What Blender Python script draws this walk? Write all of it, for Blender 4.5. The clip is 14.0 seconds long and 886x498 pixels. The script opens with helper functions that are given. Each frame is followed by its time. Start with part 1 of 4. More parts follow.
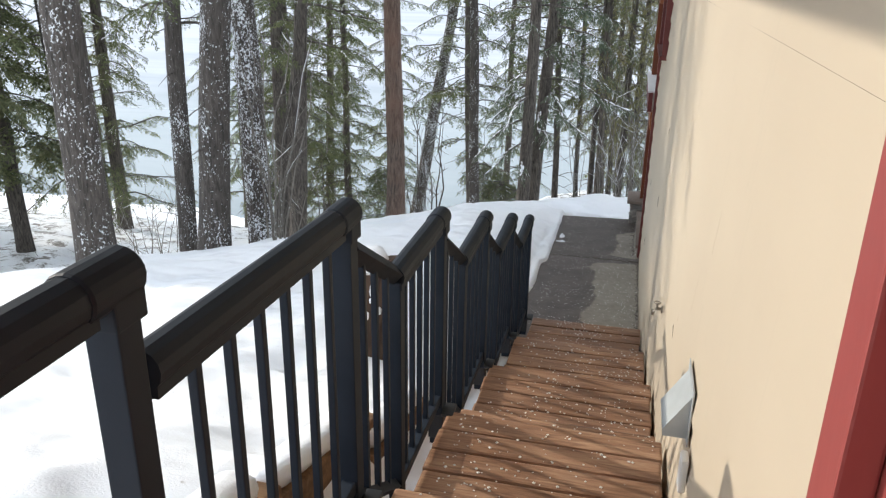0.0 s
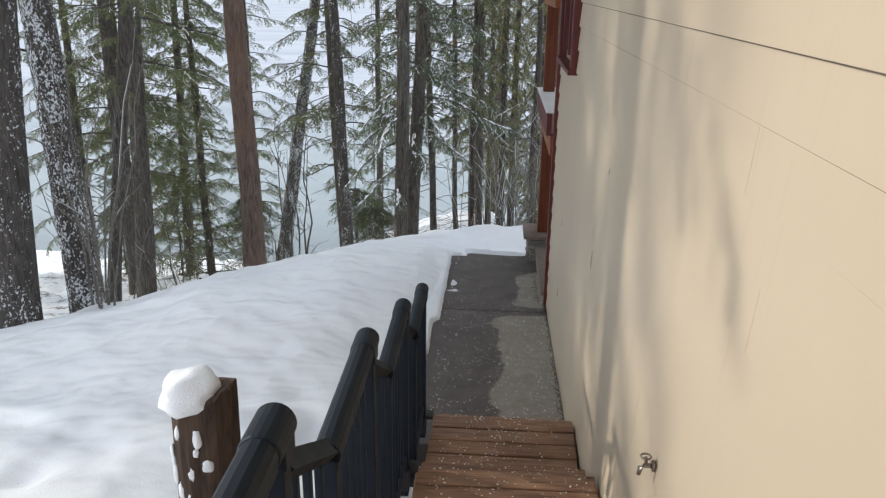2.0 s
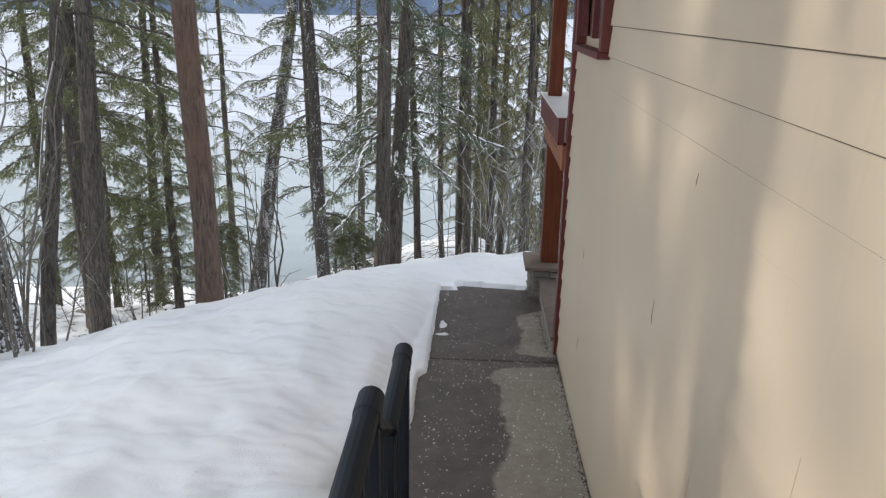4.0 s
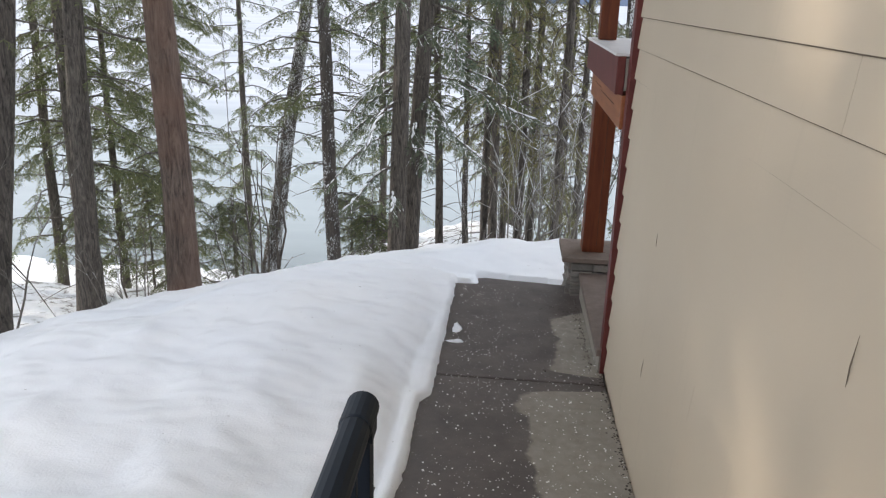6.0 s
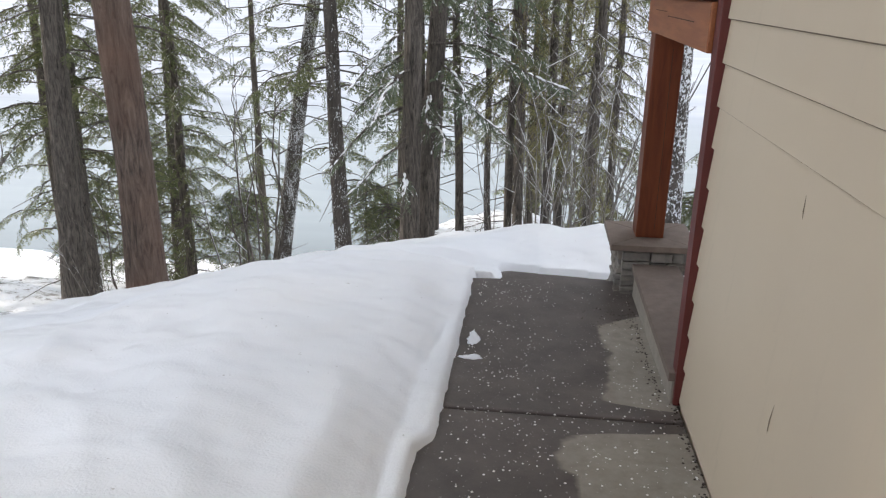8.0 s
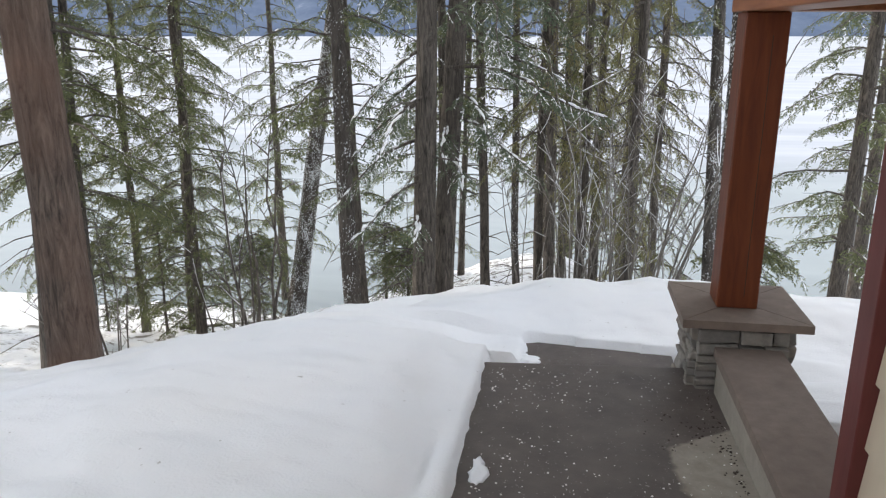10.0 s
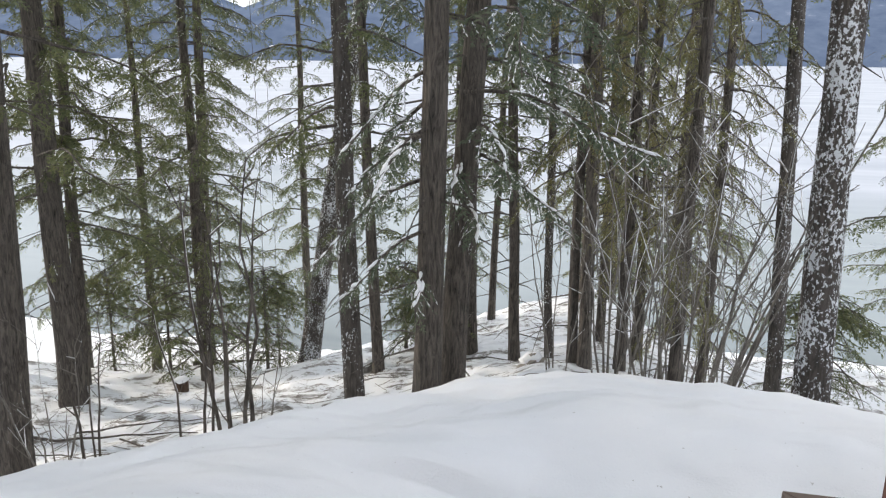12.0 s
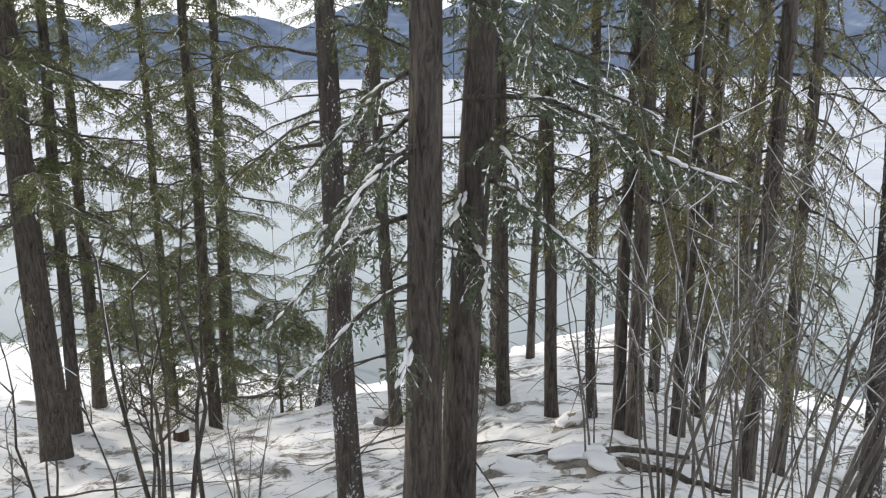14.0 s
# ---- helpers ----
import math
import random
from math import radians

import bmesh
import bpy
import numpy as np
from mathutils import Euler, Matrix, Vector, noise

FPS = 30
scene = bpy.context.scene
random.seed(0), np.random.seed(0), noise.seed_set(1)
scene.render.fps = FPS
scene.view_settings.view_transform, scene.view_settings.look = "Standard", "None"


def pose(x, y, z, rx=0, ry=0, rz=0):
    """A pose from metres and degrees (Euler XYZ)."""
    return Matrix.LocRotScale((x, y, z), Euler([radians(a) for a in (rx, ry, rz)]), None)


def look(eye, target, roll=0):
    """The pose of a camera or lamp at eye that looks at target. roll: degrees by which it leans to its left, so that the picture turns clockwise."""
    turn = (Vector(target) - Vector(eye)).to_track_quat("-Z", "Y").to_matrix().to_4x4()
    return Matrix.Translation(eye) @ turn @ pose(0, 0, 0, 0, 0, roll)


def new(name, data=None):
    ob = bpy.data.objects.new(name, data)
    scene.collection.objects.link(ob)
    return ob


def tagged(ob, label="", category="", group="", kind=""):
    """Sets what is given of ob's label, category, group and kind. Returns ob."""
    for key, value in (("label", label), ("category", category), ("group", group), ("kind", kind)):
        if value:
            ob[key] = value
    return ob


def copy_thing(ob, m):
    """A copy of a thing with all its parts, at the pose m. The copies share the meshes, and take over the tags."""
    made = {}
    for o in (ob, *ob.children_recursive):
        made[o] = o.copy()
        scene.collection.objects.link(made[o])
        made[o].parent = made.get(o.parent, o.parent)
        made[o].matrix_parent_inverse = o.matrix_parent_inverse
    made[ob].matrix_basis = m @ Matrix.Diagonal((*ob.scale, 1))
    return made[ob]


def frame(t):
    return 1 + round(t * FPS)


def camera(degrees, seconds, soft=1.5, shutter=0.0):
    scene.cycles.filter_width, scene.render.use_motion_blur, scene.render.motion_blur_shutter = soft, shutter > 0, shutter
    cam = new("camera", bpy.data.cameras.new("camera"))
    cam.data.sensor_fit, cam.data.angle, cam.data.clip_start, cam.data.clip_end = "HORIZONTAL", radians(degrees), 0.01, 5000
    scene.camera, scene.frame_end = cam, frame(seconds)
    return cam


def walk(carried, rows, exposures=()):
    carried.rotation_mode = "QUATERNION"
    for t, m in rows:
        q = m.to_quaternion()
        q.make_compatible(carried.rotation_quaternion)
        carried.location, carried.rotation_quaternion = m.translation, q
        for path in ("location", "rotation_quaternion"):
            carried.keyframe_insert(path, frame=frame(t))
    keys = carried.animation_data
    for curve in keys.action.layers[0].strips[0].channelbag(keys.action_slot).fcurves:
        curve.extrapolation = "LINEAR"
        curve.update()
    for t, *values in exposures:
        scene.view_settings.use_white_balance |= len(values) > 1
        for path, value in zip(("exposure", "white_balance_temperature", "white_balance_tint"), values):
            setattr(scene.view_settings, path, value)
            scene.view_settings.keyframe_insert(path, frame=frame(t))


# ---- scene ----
cam = camera(60.2, 14.0, 1.25)
METRES, EYE, TILT, LEAN, TURN = 10.5, 3.15, 0.0, 0.0, 13.6
ROWS = [
    (0.0, 0.0, 0.0, 0.0, 0.3, -20.6, -0.8),
    (0.5, 0.0026, 0.0414, -0.0016, -2.66, -21.25, -0.86),
    (1.0, 0.0036, 0.0817, -0.0037, -5.34, -20.94, -0.82),
    (1.5, 0.0053, 0.115, -0.0088, -7.73, -20.13, -0.7),
    (2.0, 0.0077, 0.1498, -0.0162, -9.6, -19.25, -0.67),
    (2.5, 0.0087, 0.1838, -0.0209, -11.04, -18.49, -0.8),
    (5.0, 0.0411, 0.3366, -0.0739, -9.84, -17.28, -1.34),
    (5.5, 0.049, 0.3713, -0.0826, -8.87, -17.82, -1.6),
    (6.0, 0.0581, 0.397, -0.0933, -8.44, -18.46, -1.6),
    (6.5, 0.066, 0.4263, -0.1085, -8.33, -19.15, -1.35),
    (7.0, 0.0734, 0.4523, -0.1127, -8.15, -19.58, -1.16),
    (7.5, 0.0783, 0.481, -0.1214, -7.63, -19.53, -0.85),
    (8.0, 0.0824, 0.5105, -0.1363, -6.84, -19.02, -0.7),
    (8.5, 0.0886, 0.542, -0.1424, -6.05, -18.05, -0.66),
    (11.0, 0.1299, 0.6992, -0.1732, -3.23, -15.07, 0.06),
    (11.5, 0.1412, 0.7391, -0.1729, -2.14, -14.61, -0.32),
    (12.0, 0.1527, 0.7865, -0.1731, -1.03, -14.15, -0.57),
    (12.5, 0.1626, 0.8301, -0.1741, -0.03, -13.72, -0.7),
    (13.0, 0.1736, 0.8743, -0.1769, 1.01, -13.41, -0.54),
    (13.5, 0.1813, 0.916, -0.1833, 1.96, -13.21, -0.09),
    (14.0, 0.1909, 0.951, -0.1868, 2.68, -12.94, 0.41),
]
EXPOSURES = [(0.0, 0.81, 6550, 10), (1.0, 0.47, 6550, 10), (2.5, 0.50, 6600, 11), (5.5, 0.72, 6750, 13), (8.0, 0.80, 6850, 14), (11.0, 0.70, 6950, 13), (14.0, 0.54, 6950, 13)]
walk(cam, [(t, pose(0, 0, EYE, TILT, LEAN, TURN) @ pose(METRES * x, METRES * y, METRES * z, 90 + pitch, roll, yaw)) for t, x, y, z, yaw, pitch, roll in ROWS], EXPOSURES)

# ---- light ----
SUN_TO = Vector((-0.93, 0.28, 0.42)).normalized()
world = bpy.data.worlds.new("sky_world")
scene.world = world
world.use_nodes = True
wn = world.node_tree
wn.nodes.clear()
sky = wn.nodes.new("ShaderNodeTexSky")
sky.sky_type = "NISHITA"
sky.sun_disc = False
sky.sun_elevation = math.asin(SUN_TO.z)
sky.sun_rotation = math.atan2(SUN_TO.x, SUN_TO.y)
sky.dust_density = 1.0
sky.air_density = 1.0
bg = wn.nodes.new("ShaderNodeBackground")
bg.inputs["Strength"].default_value = 0.15
haze = wn.nodes.new("ShaderNodeMix")
haze.data_type = "RGBA"
haze.inputs[0].default_value = 0.93
haze.inputs[7].default_value = (6.3, 6.9, 7.7, 1)
wn.links.new(sky.outputs[0], haze.inputs[6])
wn.links.new(haze.outputs[2], bg.inputs["Color"])
wo = wn.nodes.new("ShaderNodeOutputWorld")
wn.links.new(bg.outputs[0], wo.inputs[0])
sun_data = bpy.data.lights.new("sun", "SUN")
sun_data.energy = 2.0
sun_data.angle = radians(1.0)
sun_data.color = (1.0, 0.93, 0.82)
sun = new("sun", sun_data)
sun.matrix_world = look((-30, 10, 20), Vector((-30, 10, 20)) - SUN_TO)


# ---- materials ----
def mat(name, rough=0.7, metal=0.0):
    m = bpy.data.materials.new(name)
    m.use_nodes = True
    nt = m.node_tree
    b = nt.nodes["Principled BSDF"]
    b.inputs["Roughness"].default_value = rough
    b.inputs["Metallic"].default_value = metal
    return m, nt, b


def node(nt, kind, **kw):
    n = nt.nodes.new("ShaderNode" + kind)
    for k, v in kw.items():
        n.inputs[k].default_value = v
    return n


def coords(nt, scale=(1, 1, 1), space="Object"):
    tc = nt.nodes.new("ShaderNodeTexCoord")
    mp = nt.nodes.new("ShaderNodeMapping")
    mp.inputs["Scale"].default_value = scale
    nt.links.new(tc.outputs[space], mp.inputs["Vector"])
    return mp.outputs[0]


def world_pos(nt, scale=(1, 1, 1)):
    g = nt.nodes.new("ShaderNodeNewGeometry")
    mp = nt.nodes.new("ShaderNodeMapping")
    mp.inputs["Scale"].default_value = scale
    nt.links.new(g.outputs["Position"], mp.inputs["Vector"])
    return mp.outputs[0]


def noise_tex(nt, vec, scale, detail=4.0, rough=0.55, dist=0.0):
    n = node(nt, "TexNoise", Scale=scale, Detail=detail, Roughness=rough, Distortion=dist)
    nt.links.new(vec, n.inputs["Vector"])
    return n.outputs["Fac"]


def ramp(nt, fac, stops):
    r = nt.nodes.new("ShaderNodeValToRGB")
    e = r.color_ramp.elements
    while len(e) < len(stops):
        e.new(0.5)
    for el, (p, c) in zip(e, stops):
        el.position = p
        el.color = c if len(c) == 4 else (*c, 1)
    nt.links.new(fac, r.inputs[0])
    return r.outputs[0]


def mix(nt, fac, a, b, mode="MIX"):
    n = nt.nodes.new("ShaderNodeMix")
    n.data_type = "RGBA"
    n.blend_type = mode
    for sock, v in ((0, fac), (6, a), (7, b)):
        if isinstance(v, (int, float)):
            n.inputs[sock].default_value = v
        elif isinstance(v, tuple):
            n.inputs[sock].default_value = v if len(v) == 4 else (*v, 1)
        else:
            nt.links.new(v, n.inputs[sock])
    return n.outputs[2]


def bump(nt, b, height, strength=0.3, dist=0.01):
    n = node(nt, "Bump", Strength=strength, Distance=dist)
    nt.links.new(height, n.inputs["Height"])
    nt.links.new(n.outputs[0], b.inputs["Normal"])


def W(v):
    return (v, v, v)


def snow_material(name, litter=False):
    m, nt, b = mat(name, 0.55)
    p = world_pos(nt)
    big = noise_tex(nt, p, 0.9, 3)
    col = ramp(nt, big, [(0.3, (0.80, 0.83, 0.87)), (0.7, (0.87, 0.88, 0.89))])
    if litter:
        lit = noise_tex(nt, p, 2.2, 9, 0.75, 0.6)
        fine = noise_tex(nt, p, 9.0, 8, 0.8)
        dirt = ramp(nt, fine, [(0.3, (0.045, 0.037, 0.03)), (0.55, (0.17, 0.145, 0.12)), (0.66, (0.7, 0.71, 0.72))])
        ge = nt.nodes.new("ShaderNodeAttribute")
        ge.attribute_name = "litter"
        lo = nt.nodes.new("ShaderNodeMath")
        lo.operation = "MULTIPLY"
        nt.links.new(ge.outputs["Fac"], lo.inputs[0])
        nt.links.new(ramp(nt, lit, [(0.515, W(0)), (0.59, W(1))]), lo.inputs[1])
        col = mix(nt, lo.outputs[0], col, dirt)
        crumbs = noise_tex(nt, p, 34.0, 2, 0.5)
        col = mix(nt, ramp(nt, crumbs, [(0.74, W(0)), (0.78, W(0.5))]), col, (0.25, 0.22, 0.19))
    nt.links.new(col, b.inputs["Base Color"])
    b.inputs["Subsurface Weight"].default_value = 0.0
    h = mix(nt, 0.36, noise_tex(nt, p, 1.9, 1, 0.35), noise_tex(nt, world_pos(nt, (1.0, 1.3, 1)), 3.8, 1, 0.4))
    h = mix(nt, 0.02, h, noise_tex(nt, p, 90.0, 3, 0.6))
    bump(nt, b, h, 0.8, 0.19)
    return m


SNOW = snow_material("snow", True)
SNOW_CLUMP = snow_material("snow_clump")


def bark_material(name, dark, light, red=None, plaster=0.0, lichen=0.15):
    m, nt, b = mat(name, 0.92)
    p = coords(nt, (1, 1, 0.16))
    f = noise_tex(nt, p, 22.0, 7, 0.7, 1.4)
    col = ramp(nt, f, [(0.32, dark), (0.66, light)])
    q = coords(nt)
    if red:
        col = mix(nt, ramp(nt, noise_tex(nt, q, 1.3, 3), [(0.4, W(0)), (0.65, W(0.7))]), col, red)
    col = mix(nt, ramp(nt, noise_tex(nt, q, 5.0, 5, 0.7), [(0.62, W(0)), (0.72, W(lichen))]), col, (0.30, 0.33, 0.26))
    if plaster > 0:
        v = noise_tex(nt, coords(nt, (1, 1, 0.7)), 42.0, 5, 0.62)
        v = mix(nt, 0.35, v, noise_tex(nt, coords(nt, (1, 1, 0.4)), 5.0, 3))
        sn = ramp(nt, v, [(0.64 - 0.15 * plaster, W(0)), (0.67 - 0.15 * plaster, W(1))])
        col = mix(nt, sn, col, (0.82, 0.85, 0.88))
    nt.links.new(col, b.inputs["Base Color"])
    bump(nt, b, f, 1.0, 0.06)
    return m


BARK = bark_material("bark_grey", (0.012, 0.010, 0.009), (0.20, 0.172, 0.148))
BARK_RED = bark_material("bark_red", (0.035, 0.024, 0.019), (0.25, 0.185, 0.15), (0.22, 0.125, 0.088))
BARK_SNOW = bark_material("bark_snowy", (0.03, 0.026, 0.023), (0.14, 0.12, 0.105), plaster=0.8)
BARK_DUST = bark_material("bark_dusted", (0.03, 0.026, 0.023), (0.15, 0.13, 0.115), plaster=0.5)
BARK_TWIG = bark_material("bark_twig", (0.10, 0.09, 0.078), (0.33, 0.30, 0.265), plaster=0.3, lichen=0.05)


def leaf_material(name, a, c, dead=(0.16, 0.10, 0.05), dead_amount=0.25):
    m, nt, b = mat(name, 0.65)
    g = nt.nodes.new("ShaderNodeNewGeometry")
    col = ramp(nt, g.outputs["Random Per Island"], [(0.0, a), (1.0, c)])
    big = noise_tex(nt, world_pos(nt), 1.1, 3)
    col = mix(nt, ramp(nt, big, [(0.5, W(0)), (0.75, W(dead_amount))]), col, dead)
    nt.links.new(col, b.inputs["Base Color"])
    tr = nt.nodes.new("ShaderNodeBsdfTranslucent")
    nt.links.new(col, tr.inputs["Color"])
    ms = nt.nodes.new("ShaderNodeMixShader")
    ms.inputs[0].default_value = 0.5
    nt.links.new(b.outputs[0], ms.inputs[1])
    nt.links.new(tr.outputs[0], ms.inputs[2])
    nt.links.new(ms.outputs[0], nt.nodes["Material Output"].inputs[0])
    return m


NEEDLE = leaf_material("needles", (0.085, 0.106, 0.05), (0.215, 0.235, 0.112))
NEEDLE_BLUE = leaf_material("needles_blue", (0.085, 0.115, 0.075), (0.19, 0.225, 0.15), dead_amount=0.1)
CEDAR = leaf_material("cedar_leaves", (0.14, 0.145, 0.065), (0.31, 0.30, 0.13), (0.36, 0.27, 0.14), 0.7)


def black_metal():
    m, nt, b = mat("black_metal", 0.38, 0.0)
    p = coords(nt)
    f = noise_tex(nt, p, 7.0, 5, 0.6)
    nt.links.new(ramp(nt, f, [(0.35, (0.013, 0.019, 0.029)), (0.7, (0.021, 0.029, 0.042))]), b.inputs["Base Color"])
    nt.links.new(ramp(nt, f, [(0.3, W(0.5)), (0.75, W(0.7))]), b.inputs["Roughness"])
    b.inputs["Specular IOR Level"].default_value = 0.18
    bump(nt, b, noise_tex(nt, p, 240.0, 2), 0.08, 0.002)
    return m


METAL = black_metal()


def deck_material():
    m, nt, b = mat("deck_wood", 0.62)
    oi = nt.nodes.new("ShaderNodeObjectInfo")
    tc = nt.nodes.new("ShaderNodeTexCoord")
    off = nt.nodes.new("ShaderNodeVectorMath")
    off.operation = "MULTIPLY_ADD"
    nt.links.new(tc.outputs["Object"], off.inputs[0])
    off.inputs[1].default_value = (1.2, 14, 14)
    cmb = nt.nodes.new("ShaderNodeCombineXYZ")
    mul = node(nt, "Math")
    mul.operation = "MULTIPLY"
    mul.inputs[1].default_value = 37.0
    nt.links.new(oi.outputs["Random"], mul.inputs[0])
    nt.links.new(mul.outputs[0], cmb.inputs[0])
    nt.links.new(mul.outputs[0], cmb.inputs[1])
    nt.links.new(cmb.outputs[0], off.inputs[2])
    grain = noise_tex(nt, off.outputs[0], 3.0, 6, 0.6, 1.2)
    col = ramp(nt, grain, [(0.28, (0.16, 0.08, 0.048)), (0.5, (0.34, 0.19, 0.115)), (0.75, (0.50, 0.32, 0.20))])
    col = mix(nt, ramp(nt, oi.outputs["Random"], [(0.0, W(0.0)), (1.0, W(0.4))]), col, (0.13, 0.06, 0.035))
    wet = noise_tex(nt, world_pos(nt), 2.2, 4, 0.6)
    wetm = ramp(nt, wet, [(0.45, W(0)), (0.6, W(0.6))])
    col = mix(nt, wetm, col, mix(nt, 1.0, col, (0.55, 0.5, 0.48), "MULTIPLY"))
    nt.links.new(col, b.inputs["Base Color"])
    nt.links.new(ramp(nt, wet, [(0.45, W(0.62)), (0.62, W(0.33))]), b.inputs["Roughness"])
    bump(nt, b, grain, 0.35, 0.004)
    return m


DECK = deck_material()


def siding_material():
    m, nt, b = mat("siding_paint", 0.5)
    p = world_pos(nt)
    wood = noise_tex(nt, world_pos(nt, (6, 0.5, 9)), 5.0, 6, 0.6, 0.4)
    big = noise_tex(nt, p, 0.8, 4)
    col = ramp(nt, big, [(0.3, (0.50, 0.42, 0.315)), (0.7, (0.55, 0.465, 0.35))])
    run = noise_tex(nt, world_pos(nt, (1, 9, 0.5)), 2.0, 4, 0.6)
    col = mix(nt, ramp(nt, run, [(0.6, W(0)), (0.75, W(0.22))]), col, (0.42, 0.36, 0.27))
    nt.links.new(col, b.inputs["Base Color"])
    bump(nt, b, wood, 0.12, 0.003)
    return m


SIDING = siding_material()


def stained_wood(name, a, c, scale=(10, 10, 1.0), rough=0.45, spec=0.4):
    m, nt, b = mat(name, rough)
    f = noise_tex(nt, coords(nt, scale), 3.0, 7, 0.62, 0.6)
    g = noise_tex(nt, coords(nt), 1.5, 3)
    col = ramp(nt, f, [(0.3, a), (0.7, c)])
    col = mix(nt, ramp(nt, g, [(0.5, W(0)), (0.75, W(0.35))]), col, tuple(v * 0.6 for v in a))
    nt.links.new(col, b.inputs["Base Color"])
    b.inputs["Specular IOR Level"].default_value = spec
    bump(nt, b, f, 0.2, 0.004)
    return m


TIMBER = stained_wood("stained_timber", (0.095, 0.021, 0.008), (0.175, 0.045, 0.015))
TIMBER_Y = stained_wood("stained_timber_beam", (0.21, 0.066, 0.026), (0.35, 0.13, 0.052), (10, 1.0, 10))
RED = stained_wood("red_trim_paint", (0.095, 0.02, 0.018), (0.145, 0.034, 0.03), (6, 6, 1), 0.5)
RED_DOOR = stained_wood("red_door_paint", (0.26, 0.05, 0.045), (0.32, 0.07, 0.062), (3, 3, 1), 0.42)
OLDWOOD = stained_wood("weathered_post_wood", (0.03, 0.021, 0.016), (0.11, 0.072, 0.053), (9, 9, 1.2), 0.9, 0.2)
LOG = stained_wood("log_wood", (0.10, 0.055, 0.03), (0.30, 0.18, 0.10), (1.2, 9, 9), 0.85, 0.2)


def concrete(name, a, c, damp=False):
    m, nt, b = mat(name, 0.8)
    p = world_pos(nt)
    f = noise_tex(nt, p, 14.0, 8, 0.7)
    g = noise_tex(nt, p, 1.6, 4)
    col = ramp(nt, f, [(0.3, a), (0.7, c)])
    col = mix(nt, ramp(nt, g, [(0.35, W(0)), (0.7, W(0.5))]), col, tuple(v * 0.72 for v in a))
    if damp:
        # damp outer part of the walk, with a wandering dry border beside the wall
        sep = nt.nodes.new("ShaderNodeSeparateXYZ")
        nt.links.new(p, sep.inputs[0])

        def calc(op, a, c, d=None):
            n = nt.nodes.new("ShaderNodeMath")
            n.operation = op
            for k, v in enumerate((a, c) if d is None else (a, c, d)):
                if isinstance(v, (int, float)):
                    n.inputs[k].default_value = v
                else:
                    nt.links.new(v, n.inputs[k])
            return n.outputs[0]

        def span(v, a, c, lo, hi):
            n = node(nt, "MapRange")
            n.interpolation_type = "SMOOTHSTEP"
            nt.links.new(v, n.inputs[0])
            for k, w in enumerate((a, c, lo, hi)):
                n.inputs[k + 1].default_value = w
            return n.outputs[0]

        yy = sep.outputs[1]
        border = calc("ADD", span(yy, 8.0, 8.5, -0.20, -0.01), span(yy, 9.2, 9.5, 0.0, 0.3))
        seam = calc("ABSOLUTE", calc("SUBTRACT", yy, 8.215), 0.0)
        border = calc("ADD", border, span(seam, 0.04, 0.16, 0.5, 0.0))
        wob = noise_tex(nt, world_pos(nt, (0.6, 1.0, 0.0)), 3.0, 5, 0.55)
        border = calc("MULTIPLY_ADD", calc("SUBTRACT", wob, 0.5), 0.34, border)
        mr = node(nt, "MapRange")
        nt.links.new(calc("SUBTRACT", sep.outputs[0], border), mr.inputs[0])
        mr.inputs[1].default_value = -0.012
        mr.inputs[2].default_value = 0.014
        dampcol = ramp(nt, noise_tex(nt, p, 5.0, 7, 0.65), [(0.3, (0.062, 0.050, 0.045)), (0.7, (0.122, 0.10, 0.09))])
        col = mix(nt, mr.outputs[0], dampcol, col)
        nt.links.new(ramp(nt, mr.outputs[0], [(0, W(0.5)), (1, W(0.85))]), b.inputs["Roughness"])
        speck = noise_tex(nt, p, 75.0, 2, 0.5)
        col = mix(nt, ramp(nt, speck, [(0.69, W(0)), (0.72, W(0.4))]), col, (0.5, 0.49, 0.47))
    nt.links.new(col, b.inputs["Base Color"])
    bump(nt, b, f, 0.4, 0.006)
    return m


WALK = concrete("walk_concrete", (0.25, 0.225, 0.19), (0.38, 0.345, 0.295), True)
CONC = concrete("concrete", (0.25, 0.225, 0.19), (0.37, 0.335, 0.285))
CAPSTONE = concrete("capstone", (0.155, 0.118, 0.095), (0.24, 0.185, 0.15))
LEDGE = concrete("ledge_concrete", (0.15, 0.115, 0.095), (0.23, 0.18, 0.15))


def stone_material():
    m, nt, b = mat("stacked_stone", 0.85)
    oi = nt.nodes.new("ShaderNodeObjectInfo")
    f = noise_tex(nt, world_pos(nt), 18.0, 7, 0.65)
    base = ramp(nt, oi.outputs["Random"], [(0.0, (0.17, 0.16, 0.15)), (0.5, (0.30, 0.275, 0.245)), (1.0, (0.25, 0.215, 0.18))])
    col = mix(nt, ramp(nt, f, [(0.35, W(0.0)), (0.7, W(0.7))]), base, (0.13, 0.12, 0.11))
    nt.links.new(col, b.inputs["Base Color"])
    bump(nt, b, f, 0.8, 0.012)
    return m


STONE = stone_material()


def plain(name, c, rough=0.6, metal=0.0, var=0.12, scale=6.0):
    m, nt, b = mat(name, rough, metal)
    f = noise_tex(nt, coords(nt), scale, 5, 0.6)
    nt.links.new(ramp(nt, f, [(0.3, tuple(v * (1 - var) for v in c)), (0.7, tuple(min(1, v * (1 + var)) for v in c))]), b.inputs["Base Color"])
    bump(nt, b, f, 0.1, 0.003)
    return m


